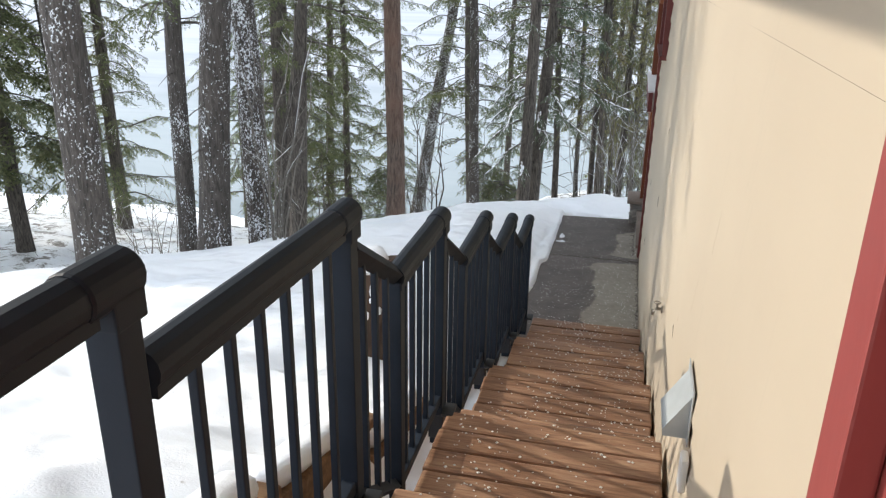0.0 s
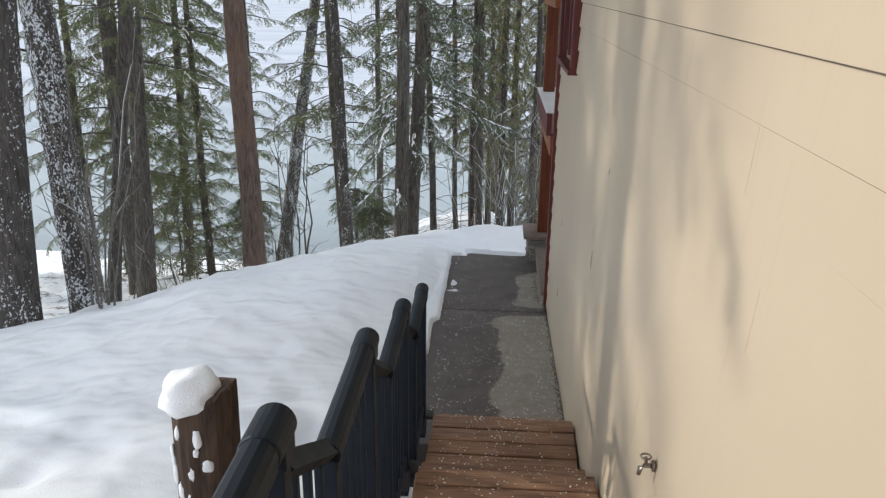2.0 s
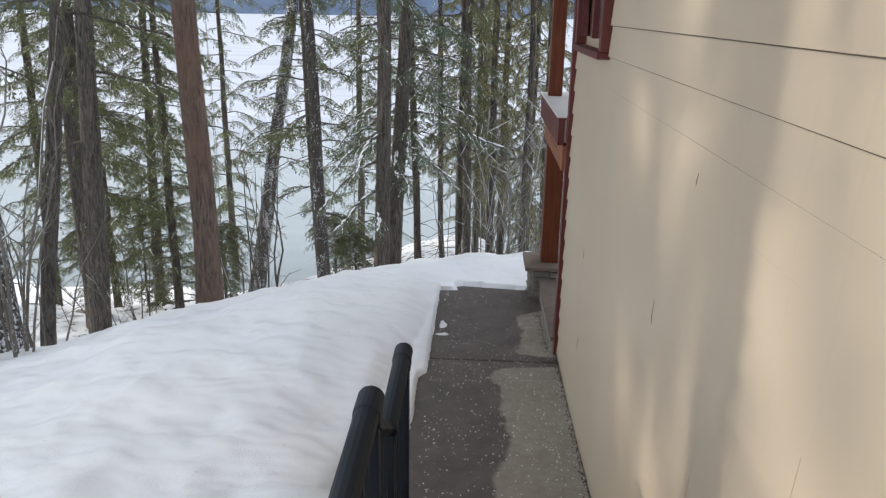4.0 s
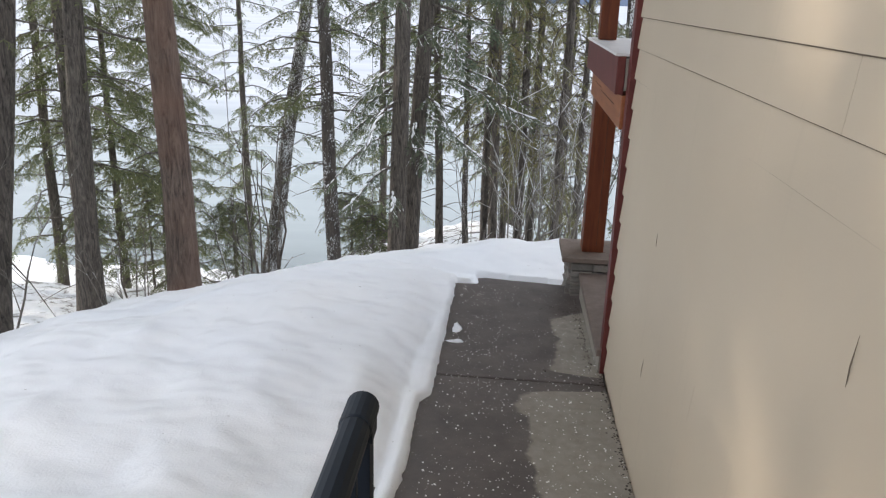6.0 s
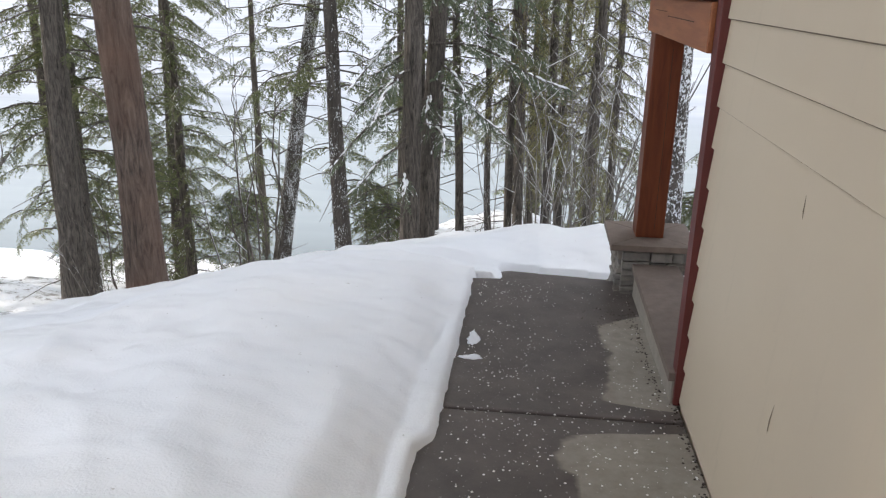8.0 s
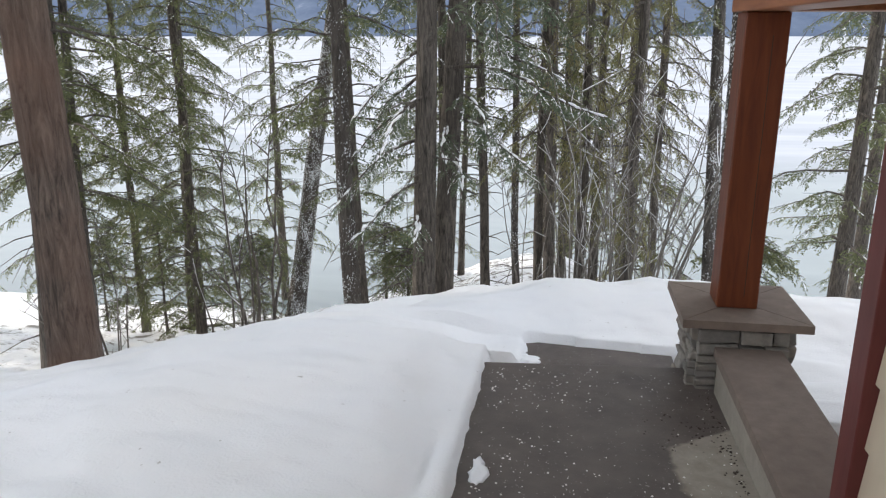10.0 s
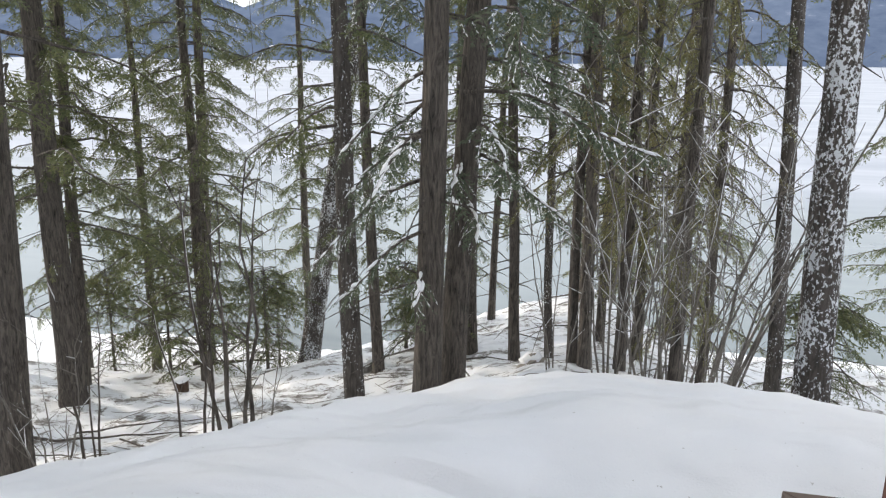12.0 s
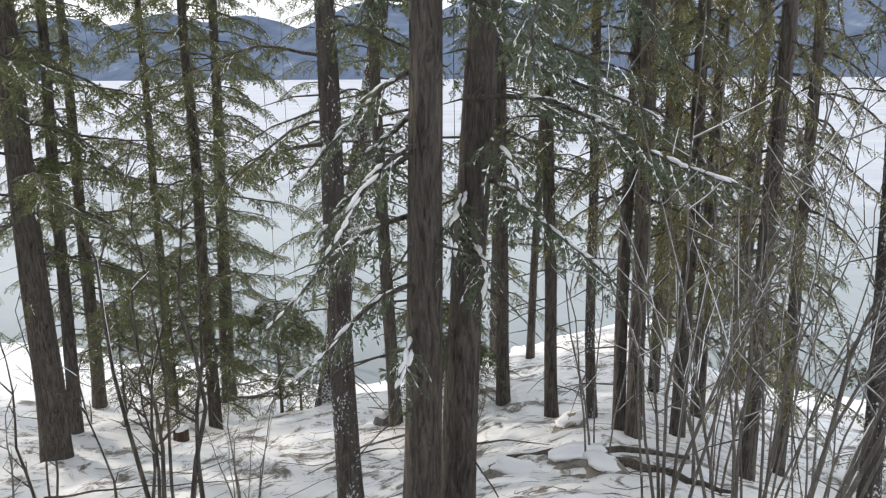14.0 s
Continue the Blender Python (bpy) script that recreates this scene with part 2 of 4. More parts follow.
GALV = plain("vent_grey_paint", (0.42, 0.45, 0.46), 0.45, 0.2)
WHITE_PLASTIC = plain("white_plastic", (0.74, 0.73, 0.70), 0.45, 0.0, 0.04)
BRASS = plain("tap_metal", (0.32, 0.29, 0.25), 0.4, 0.8)
# near-black for painted riser shade, timber cracks and leaf crumbs
DARKGAP = plain("gap_shade_cracks_debris", (0.05, 0.038, 0.03), 0.9)
# one brown for the painted lap shade and the paint scratches
SHADE_SCRATCH = plain("siding_shade_and_scratch", (0.17, 0.135, 0.10), 0.9)
FLASH = plain("white_flashing", (0.72, 0.72, 0.72), 0.5, 0.0, 0.06)
SALT = plain("ice_melt_grain", (0.80, 0.79, 0.76), 0.6, 0.0, 0.05)
STEEL_PLATE = plain("post_bracket_steel", (0.03, 0.033, 0.038), 0.5, 0.3)
ROOFM = plain("roof_shingle", (0.10, 0.09, 0.085), 0.9, 0.0, 0.3)


def glass_material():
    m, nt, b = mat("window_glass", 0.02)
    b.inputs["Base Color"].default_value = (0.9, 0.95, 0.95, 1)
    b.inputs["Transmission Weight"].default_value = 1.0
    b.inputs["IOR"].default_value = 1.45
    return m


GLASS = glass_material()


def lake_material():
    m, nt, b = mat("lake_ice_water", 0.25)
    p = world_pos(nt)
    sep = nt.nodes.new("ShaderNodeSeparateXYZ")
    nt.links.new(p, sep.inputs[0])
    wob = noise_tex(nt, world_pos(nt, (0.02, 0.06, 1)), 1.0, 5, 0.6)
    ma = node(nt, "Math")
    ma.operation = "MULTIPLY_ADD"
    nt.links.new(wob, ma.inputs[0])
    ma.inputs[1].default_value = 30.0
    nt.links.new(sep.outputs[1], ma.inputs[2])
    mr = node(nt, "MapRange")
    nt.links.new(ma.outputs[0], mr.inputs[0])
    mr.inputs[1].default_value = 62.0
    mr.inputs[2].default_value = 84.0
    streak = noise_tex(nt, world_pos(nt, (0.03, 0.15, 1)), 1.0, 6, 0.65)
    ice = ramp(nt, streak, [(0.35, (0.32, 0.35, 0.40)), (0.65, (0.43, 0.46, 0.50))])
    water = ramp(nt, streak, [(0.3, (0.14, 0.18, 0.19)), (0.7, (0.20, 0.24, 0.25))])
    nt.links.new(mix(nt, mr.outputs[0], water, ice), b.inputs["Base Color"])
    nt.links.new(ramp(nt, mr.outputs[0], [(0, W(0.22)), (1, W(0.7))]), b.inputs["Roughness"])
    bump(nt, b, noise_tex(nt, world_pos(nt, (0.6, 1.5, 1)), 1.0, 4), 0.08, 0.05)
    return m


LAKE = lake_material()


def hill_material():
    m, nt, b = mat("hazed_hills", 1.0)
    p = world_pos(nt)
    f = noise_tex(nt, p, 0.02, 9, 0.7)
    # distance haze is mixed into these blue-grey tones
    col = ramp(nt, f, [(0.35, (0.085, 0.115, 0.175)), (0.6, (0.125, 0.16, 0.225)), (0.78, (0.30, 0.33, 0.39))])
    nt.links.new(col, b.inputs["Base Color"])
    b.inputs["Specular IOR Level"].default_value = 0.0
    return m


HILL = hill_material()


# ---- mesh helpers ----
def link(name, bm, material, parent=None, smooth=False):
    me = bpy.data.meshes.new(name)
    bm.to_mesh(me)
    bm.free()
    if material:
        me.materials.append(material)
    if smooth:
        for p in me.polygons:
            p.use_smooth = True
    ob = new(name, me)
    if parent:
        ob.parent = parent
    return ob


def part(name, bm, material, parent, label="", smooth=False):
    ob = link(name, bm, material, parent, smooth)
    if label:
        ob["label"] = label
    return ob


def base(name, at, label, category, group="", kind="", turn=0.0):
    e = new(name)
    e.matrix_basis = Matrix.Translation(at) @ Matrix.Rotation(turn, 4, "Z")
    e.empty_display_size = 0.1
    return tagged(e, label, category, group, kind)


def box(bm, x0, x1, y0, y1, z0, z1, bevel=0.0):
    m = Matrix.Translation(((x0 + x1) / 2, (y0 + y1) / 2, (z0 + z1) / 2)) @ Matrix.Diagonal((x1 - x0, y1 - y0, z1 - z0, 1))
    r = bmesh.ops.create_cube(bm, size=1.0, matrix=m)
    if bevel > 0:
        edges = list({e for v in r["verts"] for e in v.link_edges})
        bmesh.ops.bevel(bm, geom=edges, offset=bevel, segments=2, affect="EDGES", profile=0.6)
    return bm


def boxm(*a, bevel=0.0):
    return box(bmesh.new(), *a, bevel=bevel)


def sweep(bm, pts, radii, sides=8, cap=True, squash=1.0):
    """A tube through points with its own radius at each."""
    rings = []
    n = len(pts)
    for i, p in enumerate(pts):
        d = (Vector(pts[min(i + 1, n - 1)]) - Vector(pts[max(i - 1, 0)])).normalized()
        ref = Vector((0, 0, 1)) if abs(d.z) < 0.9 else Vector((1, 0, 0))
        u = d.cross(ref).normalized()
        v = u.cross(d).normalized()
        rings.append([bm.verts.new(Vector(p) + (u * math.cos(a) + v * math.sin(a) * squash) * radii[i]) for a in [2 * math.pi * k / sides for k in range(sides)]])
    for a, b in zip(rings, rings[1:]):
        for k in range(sides):
            bm.faces.new((a[k], a[(k + 1) % sides], b[(k + 1) % sides], b[k]))
    if cap:
        bm.faces.new(rings[0][::-1])
        bm.faces.new(rings[-1])
    return bm


def soup(name, verts, faces, material, parent=None, smooth=False):
    me = bpy.data.meshes.new(name)
    me.from_pydata(verts, [], faces)
    me.materials.append(material)
    if smooth:
        for p in me.polygons:
            p.use_smooth = True
    ob = new(name, me)
    if parent:
        ob.parent = parent
    return ob


# ---- ground ----
WALL = 0.26
PITCH, DROP = 1.014, 0.328
NOSE0, TREAD0 = 1.66, 1.735


def slab_z(y):
    return 0.14 - 0.042 * (y - 6.0)


def smooth_step(a, b, v):
    t = np.clip((v - a) / (b - a), 0, 1)
    return t * t * (3 - 2 * t)


YARD_Y = [-30, -6, 0, 2, 3, 4.25, 6, 7, 8, 9.5, 10.5, 12, 40]
YARD_Z = [4.2, 2.7, 1.85, 1.48, 1.1, 0.74, 0.43, 0.33, 0.27, 0.19, 0.08, -0.12, -0.12]
FALL_S = [-40, -2.6, -0.8, 0, 0.5, 1.0, 1.8, 2.6, 3.1, 3.9, 6, 10.4, 13.3, 16, 18, 20.5, 27, 31, 45]
FALL_Z = [0, 0, -0.04, -0.09, -0.17, -0.28, -0.43, -0.56, -0.86, -1.42, -2.3, -3.4, -3.75, -4.25, -4.75, -6.3, -7.12, -8.5, -11]


def beyond(x, y):
    """How far a place lies beyond the brow of the bank."""
    x, y = np.asarray(x, float), np.asarray(y, float)
    return (y - 11.4 + 1.08 * 0.45 * np.log1p(np.exp((-0.55 - np.maximum(x, -8)) / 0.45))) * (1 + 0.35 * smooth_step(-1, 2, x))


def ground_z(x, y):
    x, y = np.asarray(x, float), np.asarray(y, float)
    s = beyond(x, y)
    z = 0
    for d in (-0.3, 0.0, 0.3):
        z = z + (np.interp(y + d, YARD_Y, YARD_Z) + np.interp(s + d, FALL_S, FALL_Z)) / 3
    z = z - 0.17 * smooth_step(-1.9, -0.5, x) * np.exp(-(((s - 2.6) / 0.9) ** 2))
    return z - 0.21 * smooth_step(-1.7, -4.6, x)


def bumps(x, y):
    z = 0
    for k, (f, a) in enumerate(((0.55, 0.055), (1.3, 0.048), (2.6, 0.052), (5.0, 0.026), (9.0, 0.007))):
        z += a * noise.noise(Vector((x * f + 13 * k, y * f * 0.8 - 5 * k, 2.7 * k)))
    return z


def make_ground():
    def line(pieces):
        out = []
        for a, b, n in pieces:
            out += list(np.linspace(a, b, n, endpoint=False))
        return out
    xs = line([(-420, -60, 10), (-60, -14, 26), (-14, -5, 45), (-5, -1.3, 62), (-1.3, -0.60, 24), (-0.60, 0.6, 16), (0.6, 6, 40), (6, 40, 16), (40, 420, 9)]) + [420.0]
    ys = line([(-60, -8, 10), (-8, 0.4, 26), (0.4, 6.0, 74), (6.0, 9.7, 84), (9.7, 11.3, 40), (11.3, 16, 52), (16, 34, 60), (34, 60, 6)]) + [60.0]
    X, Y = np.meshgrid(xs, ys)
    Z = ground_z(X, Y)
    litter = smooth_step(2.5, 3.2, beyond(X, Y)) * (1 - 0.75 * smooth_step(17, 22, beyond(X, Y)))
    verts = []
    for j in range(len(ys)):
        for i in range(len(xs)):
            x, y, z = X[j, i], Y[j, i], Z[j, i]
            rough = bumps(x, y) * (1.0 + 0.5 * litter[j, i])
            z += rough
            wob = 0.04 * noise.noise(Vector((y * 1.7, 3.1, 0))) + 0.03 * noise.noise(Vector((y * 6.0, 9.1, 0))) + 0.016 * noise.noise(Vector((y * 17.0, 4.1, 0)))
            if -60 < x:
                # trench of the stairs and the walk
                edge = -0.725 + wob * 0.6 - 0.05 * float(smooth_step(7.95, 7.85, y))
                if y < 6.0:
                    tread = TREAD0 - DROP * (y - NOSE0) / PITCH - 0.42
                    z = z if x < -1.05 else z + (min(z, tread) - z) * float(smooth_step(-1.02, -0.82, x))
                elif y < 10.02 + wob * 0.5:
                    floor = float(slab_z(y))
                    z -= (z - floor - 0.10) * 0.75 * float(smooth_step(-1.9, -1.02, x)) * (0.35 + 0.65 * float(smooth_step(6.2, 7.2, y)))
                    shelf = floor + 0.042 + 0.45 * rough
                    lip = -0.885 + 0.07 * float(smooth_step(8.2, 9.3, y)) + 0.6 * wob
                    a = float(smooth_step(lip - 0.26, lip + 0.03, x))
                    z = z + (shelf - z) * a
                    z -= 0.034 * math.exp(-((x - lip) / 0.025) ** 2) * float(smooth_step(6.4, 7.0, y)) * (1 - float(smooth_step(8.9, 9.3, y))) * (0.4 + abs(noise.noise(Vector((y * 2.3, 1.7, 0)))) * 1.6)
                    z = z + (floor - 0.12 - z) * float(smooth_step(edge - 0.03, edge + 0.035, x))
                elif y < 11.0 + wob - 0.11 * (max(x, -0.6) + 0.2):
                    dip = float(smooth_step(-1.35 - 0.25 * (y - 10), -0.80, x))
                    level = float(np.interp(y, [10.0, 10.55], [float(slab_z(10)) + 0.03, -0.345])) + 0.4 * rough
                    z = z + (level - z) * dip
                    z = z + (-0.60 - z) * float(smooth_step(-0.62 + wob, -0.57 + wob, x)) if x < 0.25 else min(z, -0.22)
                elif y < 13:
                    dip = float(smooth_step(-1.6, -0.4, x)) * (1 - float(smooth_step(11.0, 11.9, y)))
                    z = z + (-0.345 - z) * dip
                if x > 0.22 and y < 9.75:
                    z = min(z, -0.25)
                # dents of old steps
            for px, py, r, d in DENTS:
                q = ((x - px) ** 2 + (y - py) ** 2) / (r * r)
                if q < 4:
                    z -= d * math.exp(-q)
            verts.append((x, y, z))
    nx = len(xs)
    faces = [(j * nx + i, j * nx + i + 1, (j + 1) * nx + i + 1, (j + 1) * nx + i) for j in range(len(ys) - 1) for i in range(nx - 1)]
    ob = soup("ground", verts, faces, SNOW, smooth=True)
    att = ob.data.attributes.new("litter", "FLOAT", "POINT")
    att.data.foreach_set("value", litter.ravel().astype(np.float32))
    tagged(ob, "deep white snow over the yard, littered with twigs on the bank", "snow ground", kind="structure")


DENTS = [(-1.9, 3.9, 0.20, 0.10), (-1.15, 4.1, 0.22, 0.14), (-2.6, 4.6, 0.16, 0.07), (-3.1, 5.4, 0.14, 0.06), (-2.2, 5.5, 0.13, 0.05), (-1.4, 2.6, 0.3, 0.10), (-2.9, 3.3, 0.16, 0.07), (-4.0, 4.2, 0.16, 0.06), (-1.8, 6.6, 0.10, 0.04)]
make_ground()

lake_bm = bmesh.new()
bmesh.ops.create_grid(lake_bm, x_segments=4, y_segments=4, size=1.0, matrix=Matrix.Translation((0, 1010, -7.25)) @ Matrix.Diagonal((2500, 990, 1, 1)))
tagged(link("water", lake_bm, LAKE), "grey-green lake with pale ice farther out", "lake", kind="structure")


def make_hills():
    def ridge(name, y0, h, label, seed, amp):
        verts, faces = [], []
        n, rows = 140, 12
        for j in range(rows):
            for i in range(n + 1):
                x = -3200 + 6400 * i / n
                t = j / (rows - 1)
                crest = h * (0.72 + 0.55 * noise.noise(Vector((x / 620, seed, 0))) + 0.22 * noise.noise(Vector((x / 170, seed + 3, 0))) + 0.05 * noise.noise(Vector((x / 30, seed + 6, 0))))
                z = -7.4 + crest * (t ** 0.8) + amp * t * noise.noise(Vector((x / 60, t * 5, seed)))
                verts.append((x, y0 + 420 * t + 26 * noise.noise(Vector((x / 200, t * 3, seed + 1))), z))
        for j in range(rows - 1):
            for i in range(n):
                a = j * (n + 1) + i
                faces.append((a, a + 1, a + n + 2, a + n + 1))
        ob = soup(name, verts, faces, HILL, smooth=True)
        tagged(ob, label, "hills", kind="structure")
    ridge("backdrop", 1150, 190, "wooded hills across the lake, tinted blue-grey for haze", 4.0, 10)


make_hills()

# ---- concrete walk ----


def slab(name, x0, x1, y0, y1, thick, label, parent, drop=0.0):
    bm = boxm(x0, x1, y0, y1, -thick, 0, bevel=0.008)
    for v in bm.verts:
        v.co.z += slab_z(v.co.y) - drop
    return part(name, bm, WALK, parent, label)


walk_path = base("walkway", (0, 0, 0), "damp grey concrete walk slabs sprinkled with ice-melt grains", "walkway", kind="structure")
slab("slab", -0.90, WALL - 0.004, 5.8, 8.205, 0.2, "", walk_path)
far_slab = slab("slab", -0.90, WALL - 0.004, 8.222, 9.95, 0.2, "", walk_path)
for v in far_slab.data.vertices:
    if v.co.y > 9.5:
        v.co.y += 0.085 * (v.co.x + 0.40)
bm = boxm(-0.66, 0.24, 10.01, 11.02, -0.68, -0.39, bevel=0.01)
for v in bm.verts:
    if v.co.y > 10.5:
        v.co.y -= 0.11 * (v.co.x + 0.2)
part("lower_slab", bm, WALK, walk_path, "lower concrete step at the end of the walk")

# ---- stairs ----
stairs = base("wooden_stairs", (0, 0, 0), "red-brown wooden deck stairs with deep landings, sprinkled with ice-melt", "stairs", kind="structure")
BOARD_W = 0.136


def plank_mesh(name, length, width, thick):
    bm = boxm(-length / 2, length / 2, -width / 2, width / 2, -thick, 0, bevel=0.011)
    me = bpy.data.meshes.new(name)
    bm.to_mesh(me)
    bm.free()
    me.materials.append(DECK)
    return me


PLANK = plank_mesh("plank", 0.86, BOARD_W - 0.010, 0.038)
random.seed(3)
TREADS = []
TOP_NOSE, TOP_Z = 0.875, 1.935
for i in range(17):
    TREADS.append((TOP_NOSE - BOARD_W * (i + 0.5), TOP_Z))
for k in range(0, 5):
    nose, z = NOSE0 + PITCH * k, TREAD0 - DROP * k
    for i in range(6 if k == 0 else 5):
        TREADS.append((nose - BOARD_W * (i + 0.5), z))
    for i in range(2):
        TREADS.append((nose + 0.01 + BOARD_W * (i + 0.5), z - DROP / 2))
for y, z in TREADS:
    if y > -1.6:
        ob = new("plank", PLANK)
        ob.parent = stairs
        ob.location = (-0.186 + random.uniform(-0.006, 0.006), y, z + random.uniform(-0.002, 0.002))
        ob.rotation_euler = (random.uniform(-0.012, 0.012), random.uniform(-0.004, 0.004), random.uniform(-0.005, 0.005))
# risers are coloured near-black for the shade below the treads
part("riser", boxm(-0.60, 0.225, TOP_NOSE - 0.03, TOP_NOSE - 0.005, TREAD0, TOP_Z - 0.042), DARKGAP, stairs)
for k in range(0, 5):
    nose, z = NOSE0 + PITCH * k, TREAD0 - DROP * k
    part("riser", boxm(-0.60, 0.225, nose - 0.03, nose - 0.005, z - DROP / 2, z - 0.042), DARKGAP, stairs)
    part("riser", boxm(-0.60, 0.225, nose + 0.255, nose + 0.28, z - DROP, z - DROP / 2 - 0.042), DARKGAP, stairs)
for x0, x1 in ((-0.598, -0.56), (0.19, 0.228)):
    part("stringer", boxm(x0, x1, -1.4, TOP_NOSE - 0.032, TOP_Z - 0.3, TOP_Z - 0.041), DECK, stairs)
    for k in range(0, 5):
        nose, z = NOSE0 + PITCH * k, TREAD0 - DROP * k
        part("stringer", boxm(x0, x1, nose - PITCH + 0.285, nose - 0.032, z - 0.30, z - 0.041), DECK, stairs)
        part("stringer", boxm(x0, x1, nose + 0.0, nose + 0.252, z - DROP / 2 - 0.24, z - DROP / 2 - 0.041), DECK, stairs)

# ---- railing ----
RAIL_X = -0.665
railing = base("stair_railing", (-0.637, 0, 0), "black metal stair railing with round top rail and square balusters", "railing", turn=0.009)


def rail_profile(bm, a, b, r=0.035):
    sweep(bm, [a, b], [r, r], 14)
    a, b = Vector(a), Vector(b)
    d = Vector((0, 0, -0.034))
    side = Vector((0.026, 0, 0))
    corners = []
    for p in (a, b):
        corners.append([bm.verts.new(p + d * t + side * s) for t, s in ((0, -1), (0, 1), (1.25, 1), (1.25, -1))])
    for i in range(4):
        bm.faces.new((corners[0][i], corners[0][(i + 1) % 4], corners[1][(i + 1) % 4], corners[1][i]))
    bm.faces.new(corners[0])
    bm.faces.new(corners[1][::-1])
    return bm


def bar(name, x, y, z0, z1, w, parent=railing):
    return part(name, boxm(x - w / 2, x + w / 2, y - w / 2, y + w / 2, z0, z1, bevel=0.003), METAL, parent)


for k in range(-1, 5):
    y1, ztop = NOSE0 + PITCH * k, 2.602 - DROP * k
    tread = TREAD0 - DROP * k
    y0 = y1 - PITCH + 0.43
    if k == -1:
        y1, ztop, tread, y0 = 0.79, 2.788, TOP_Z, -0.75
    if k == 0:
        y0 = 0.85
    tall = bar("post", 0, y1, tread - 0.16, ztop - 0.02, 0.052)
    part("bracket", boxm(0.028, 0.075, y1 - 0.045, y1 + 0.045, tread - 0.012, tread + 0.004, bevel=0.003), STEEL_PLATE, tall)
    part("collar", boxm(-0.031, 0.031, y1 - 0.031, y1 + 0.031, tread - 0.13, tread - 0.02, bevel=0.004), STEEL_PLATE, tall)
    if k != 0:
        bar("post", 0, y0, tread - 0.10, ztop - 0.05, 0.047)
    bm = rail_profile(bmesh.new(), (0, y0 - 0.02, ztop - (0.006 if k == 0 else 0.034)), (0, y1 - 0.055, ztop - 0.034))
    part("top_rail", bm, METAL, railing, smooth=False)
    bm = bmesh.new()
    sweep(bm, [(0, y1 - 0.075, ztop - 0.034), (0, y1 - 0.07, ztop - 0.034), (0, y1 + 0.032, ztop - 0.034), (0, y1 + 0.038, ztop - 0.034)], [0.036, 0.0385, 0.0385, 0.035], 20)
    box(bm, -0.033, 0.033, y1 - 0.034, y1 + 0.034, ztop - 0.095, ztop - 0.034, bevel=0.004)
    part("end_cap", bm, METAL, railing, "ribbed black rail end cap")
    if k >= 0:
        part("bottom_rail", boxm(-0.019, 0.019, y0, y1, tread + 0.035, tread + 0.075, bevel=0.004), METAL, railing)
    n = 0 if k == -1 else (6 if k == 0 else 5)
    for i in range(n):
        yb = y0 + (y1 - y0) * (i + 1) / (n + 1)
        bar("baluster", 0, yb, tread + 0.06, ztop - 0.06, 0.019)
    if 0 <= k < 4:
        za, zb = ztop - 0.125, ztop - DROP - 0.035
        ya, yb2 = y1 + 0.02, y1 + 0.43
        bm = bmesh.new()
        sweep(bm, [(0, ya, za), (0, yb2, zb)], [0.031, 0.031], 4)
        part("slope_rail", bm, METAL, railing)
        bm = bmesh.new()
        sweep(bm, [(0, ya, tread - 0.02), (0, yb2, tread - DROP + 0.05)], [0.024, 0.024], 4)
        part("bottom_rail", bm, METAL, railing)
        for i in range(3):
            f = (i + 1) / 4
            bar("baluster", 0, ya + (yb2 - ya) * f, tread - 0.02 - (DROP - 0.07) * f, za + (zb - za) * f, 0.019)

# ---- house ----
house = base("house", (0, 0, 0), "beige lap-sided house with red-brown trim", "house", kind="structure")
COURSE = 0.1555
TOP = 4.1
DOOR = (-0.40, 0.73)
# inner wall with openings for the door and the window
WIN = (7.04, 8.06, 2.47, 3.50)


def wall_core():
    bm = bmesh.new()
    x0, x1 = WALL + 0.018, WALL + 0.16
    for y0, y1, z0, z1 in ((-3.0, DOOR[0], -0.3, TOP), (DOOR[0], DOOR[1], -0.3, 1.98), (DOOR[0], DOOR[1], 4.02, TOP), (DOOR[1], WIN[0], -0.3, TOP), (WIN[0], WIN[1], -0.3, WIN[2]), (WIN[0], WIN[1], WIN[3], TOP), (WIN[1], 8.36, -0.3, TOP)):
        box(bm, x0, x1, y0, y1, z0, z1)
    return bm


part("wall_core", wall_core(), SIDING, house)


def lap_board(y0, y1, z):
    """A lapped siding board: thick at the butt, thin at the top."""
    bm = bmesh.new()
    n = max(2, int((y1 - y0) / 0.4))
    rows = []
    for i in range(n + 1):
        y = y0 + (y1 - y0) * i / n
        w = 0.0012 * noise.noise(Vector((y * 1.1, z * 7, 0.3)))
        rows.append([bm.verts.new((WALL + 0.017, y, z)), bm.verts.new((WALL - 0.003 + w, y, z + w)), bm.verts.new((WALL + 0.009, y, z + COURSE)), bm.verts.new((WALL + 0.017, y, z + COURSE))])
    for a, b in zip(rows, rows[1:]):
        for i in range(4):
            bm.faces.new((a[i], a[(i + 1) % 4], b[(i + 1) % 4], b[i]))
    bm.faces.new(rows[0][::-1])
    bm.faces.new(rows[-1])
    bmesh.ops.recalc_face_normals(bm, faces=bm.faces)
    return bm


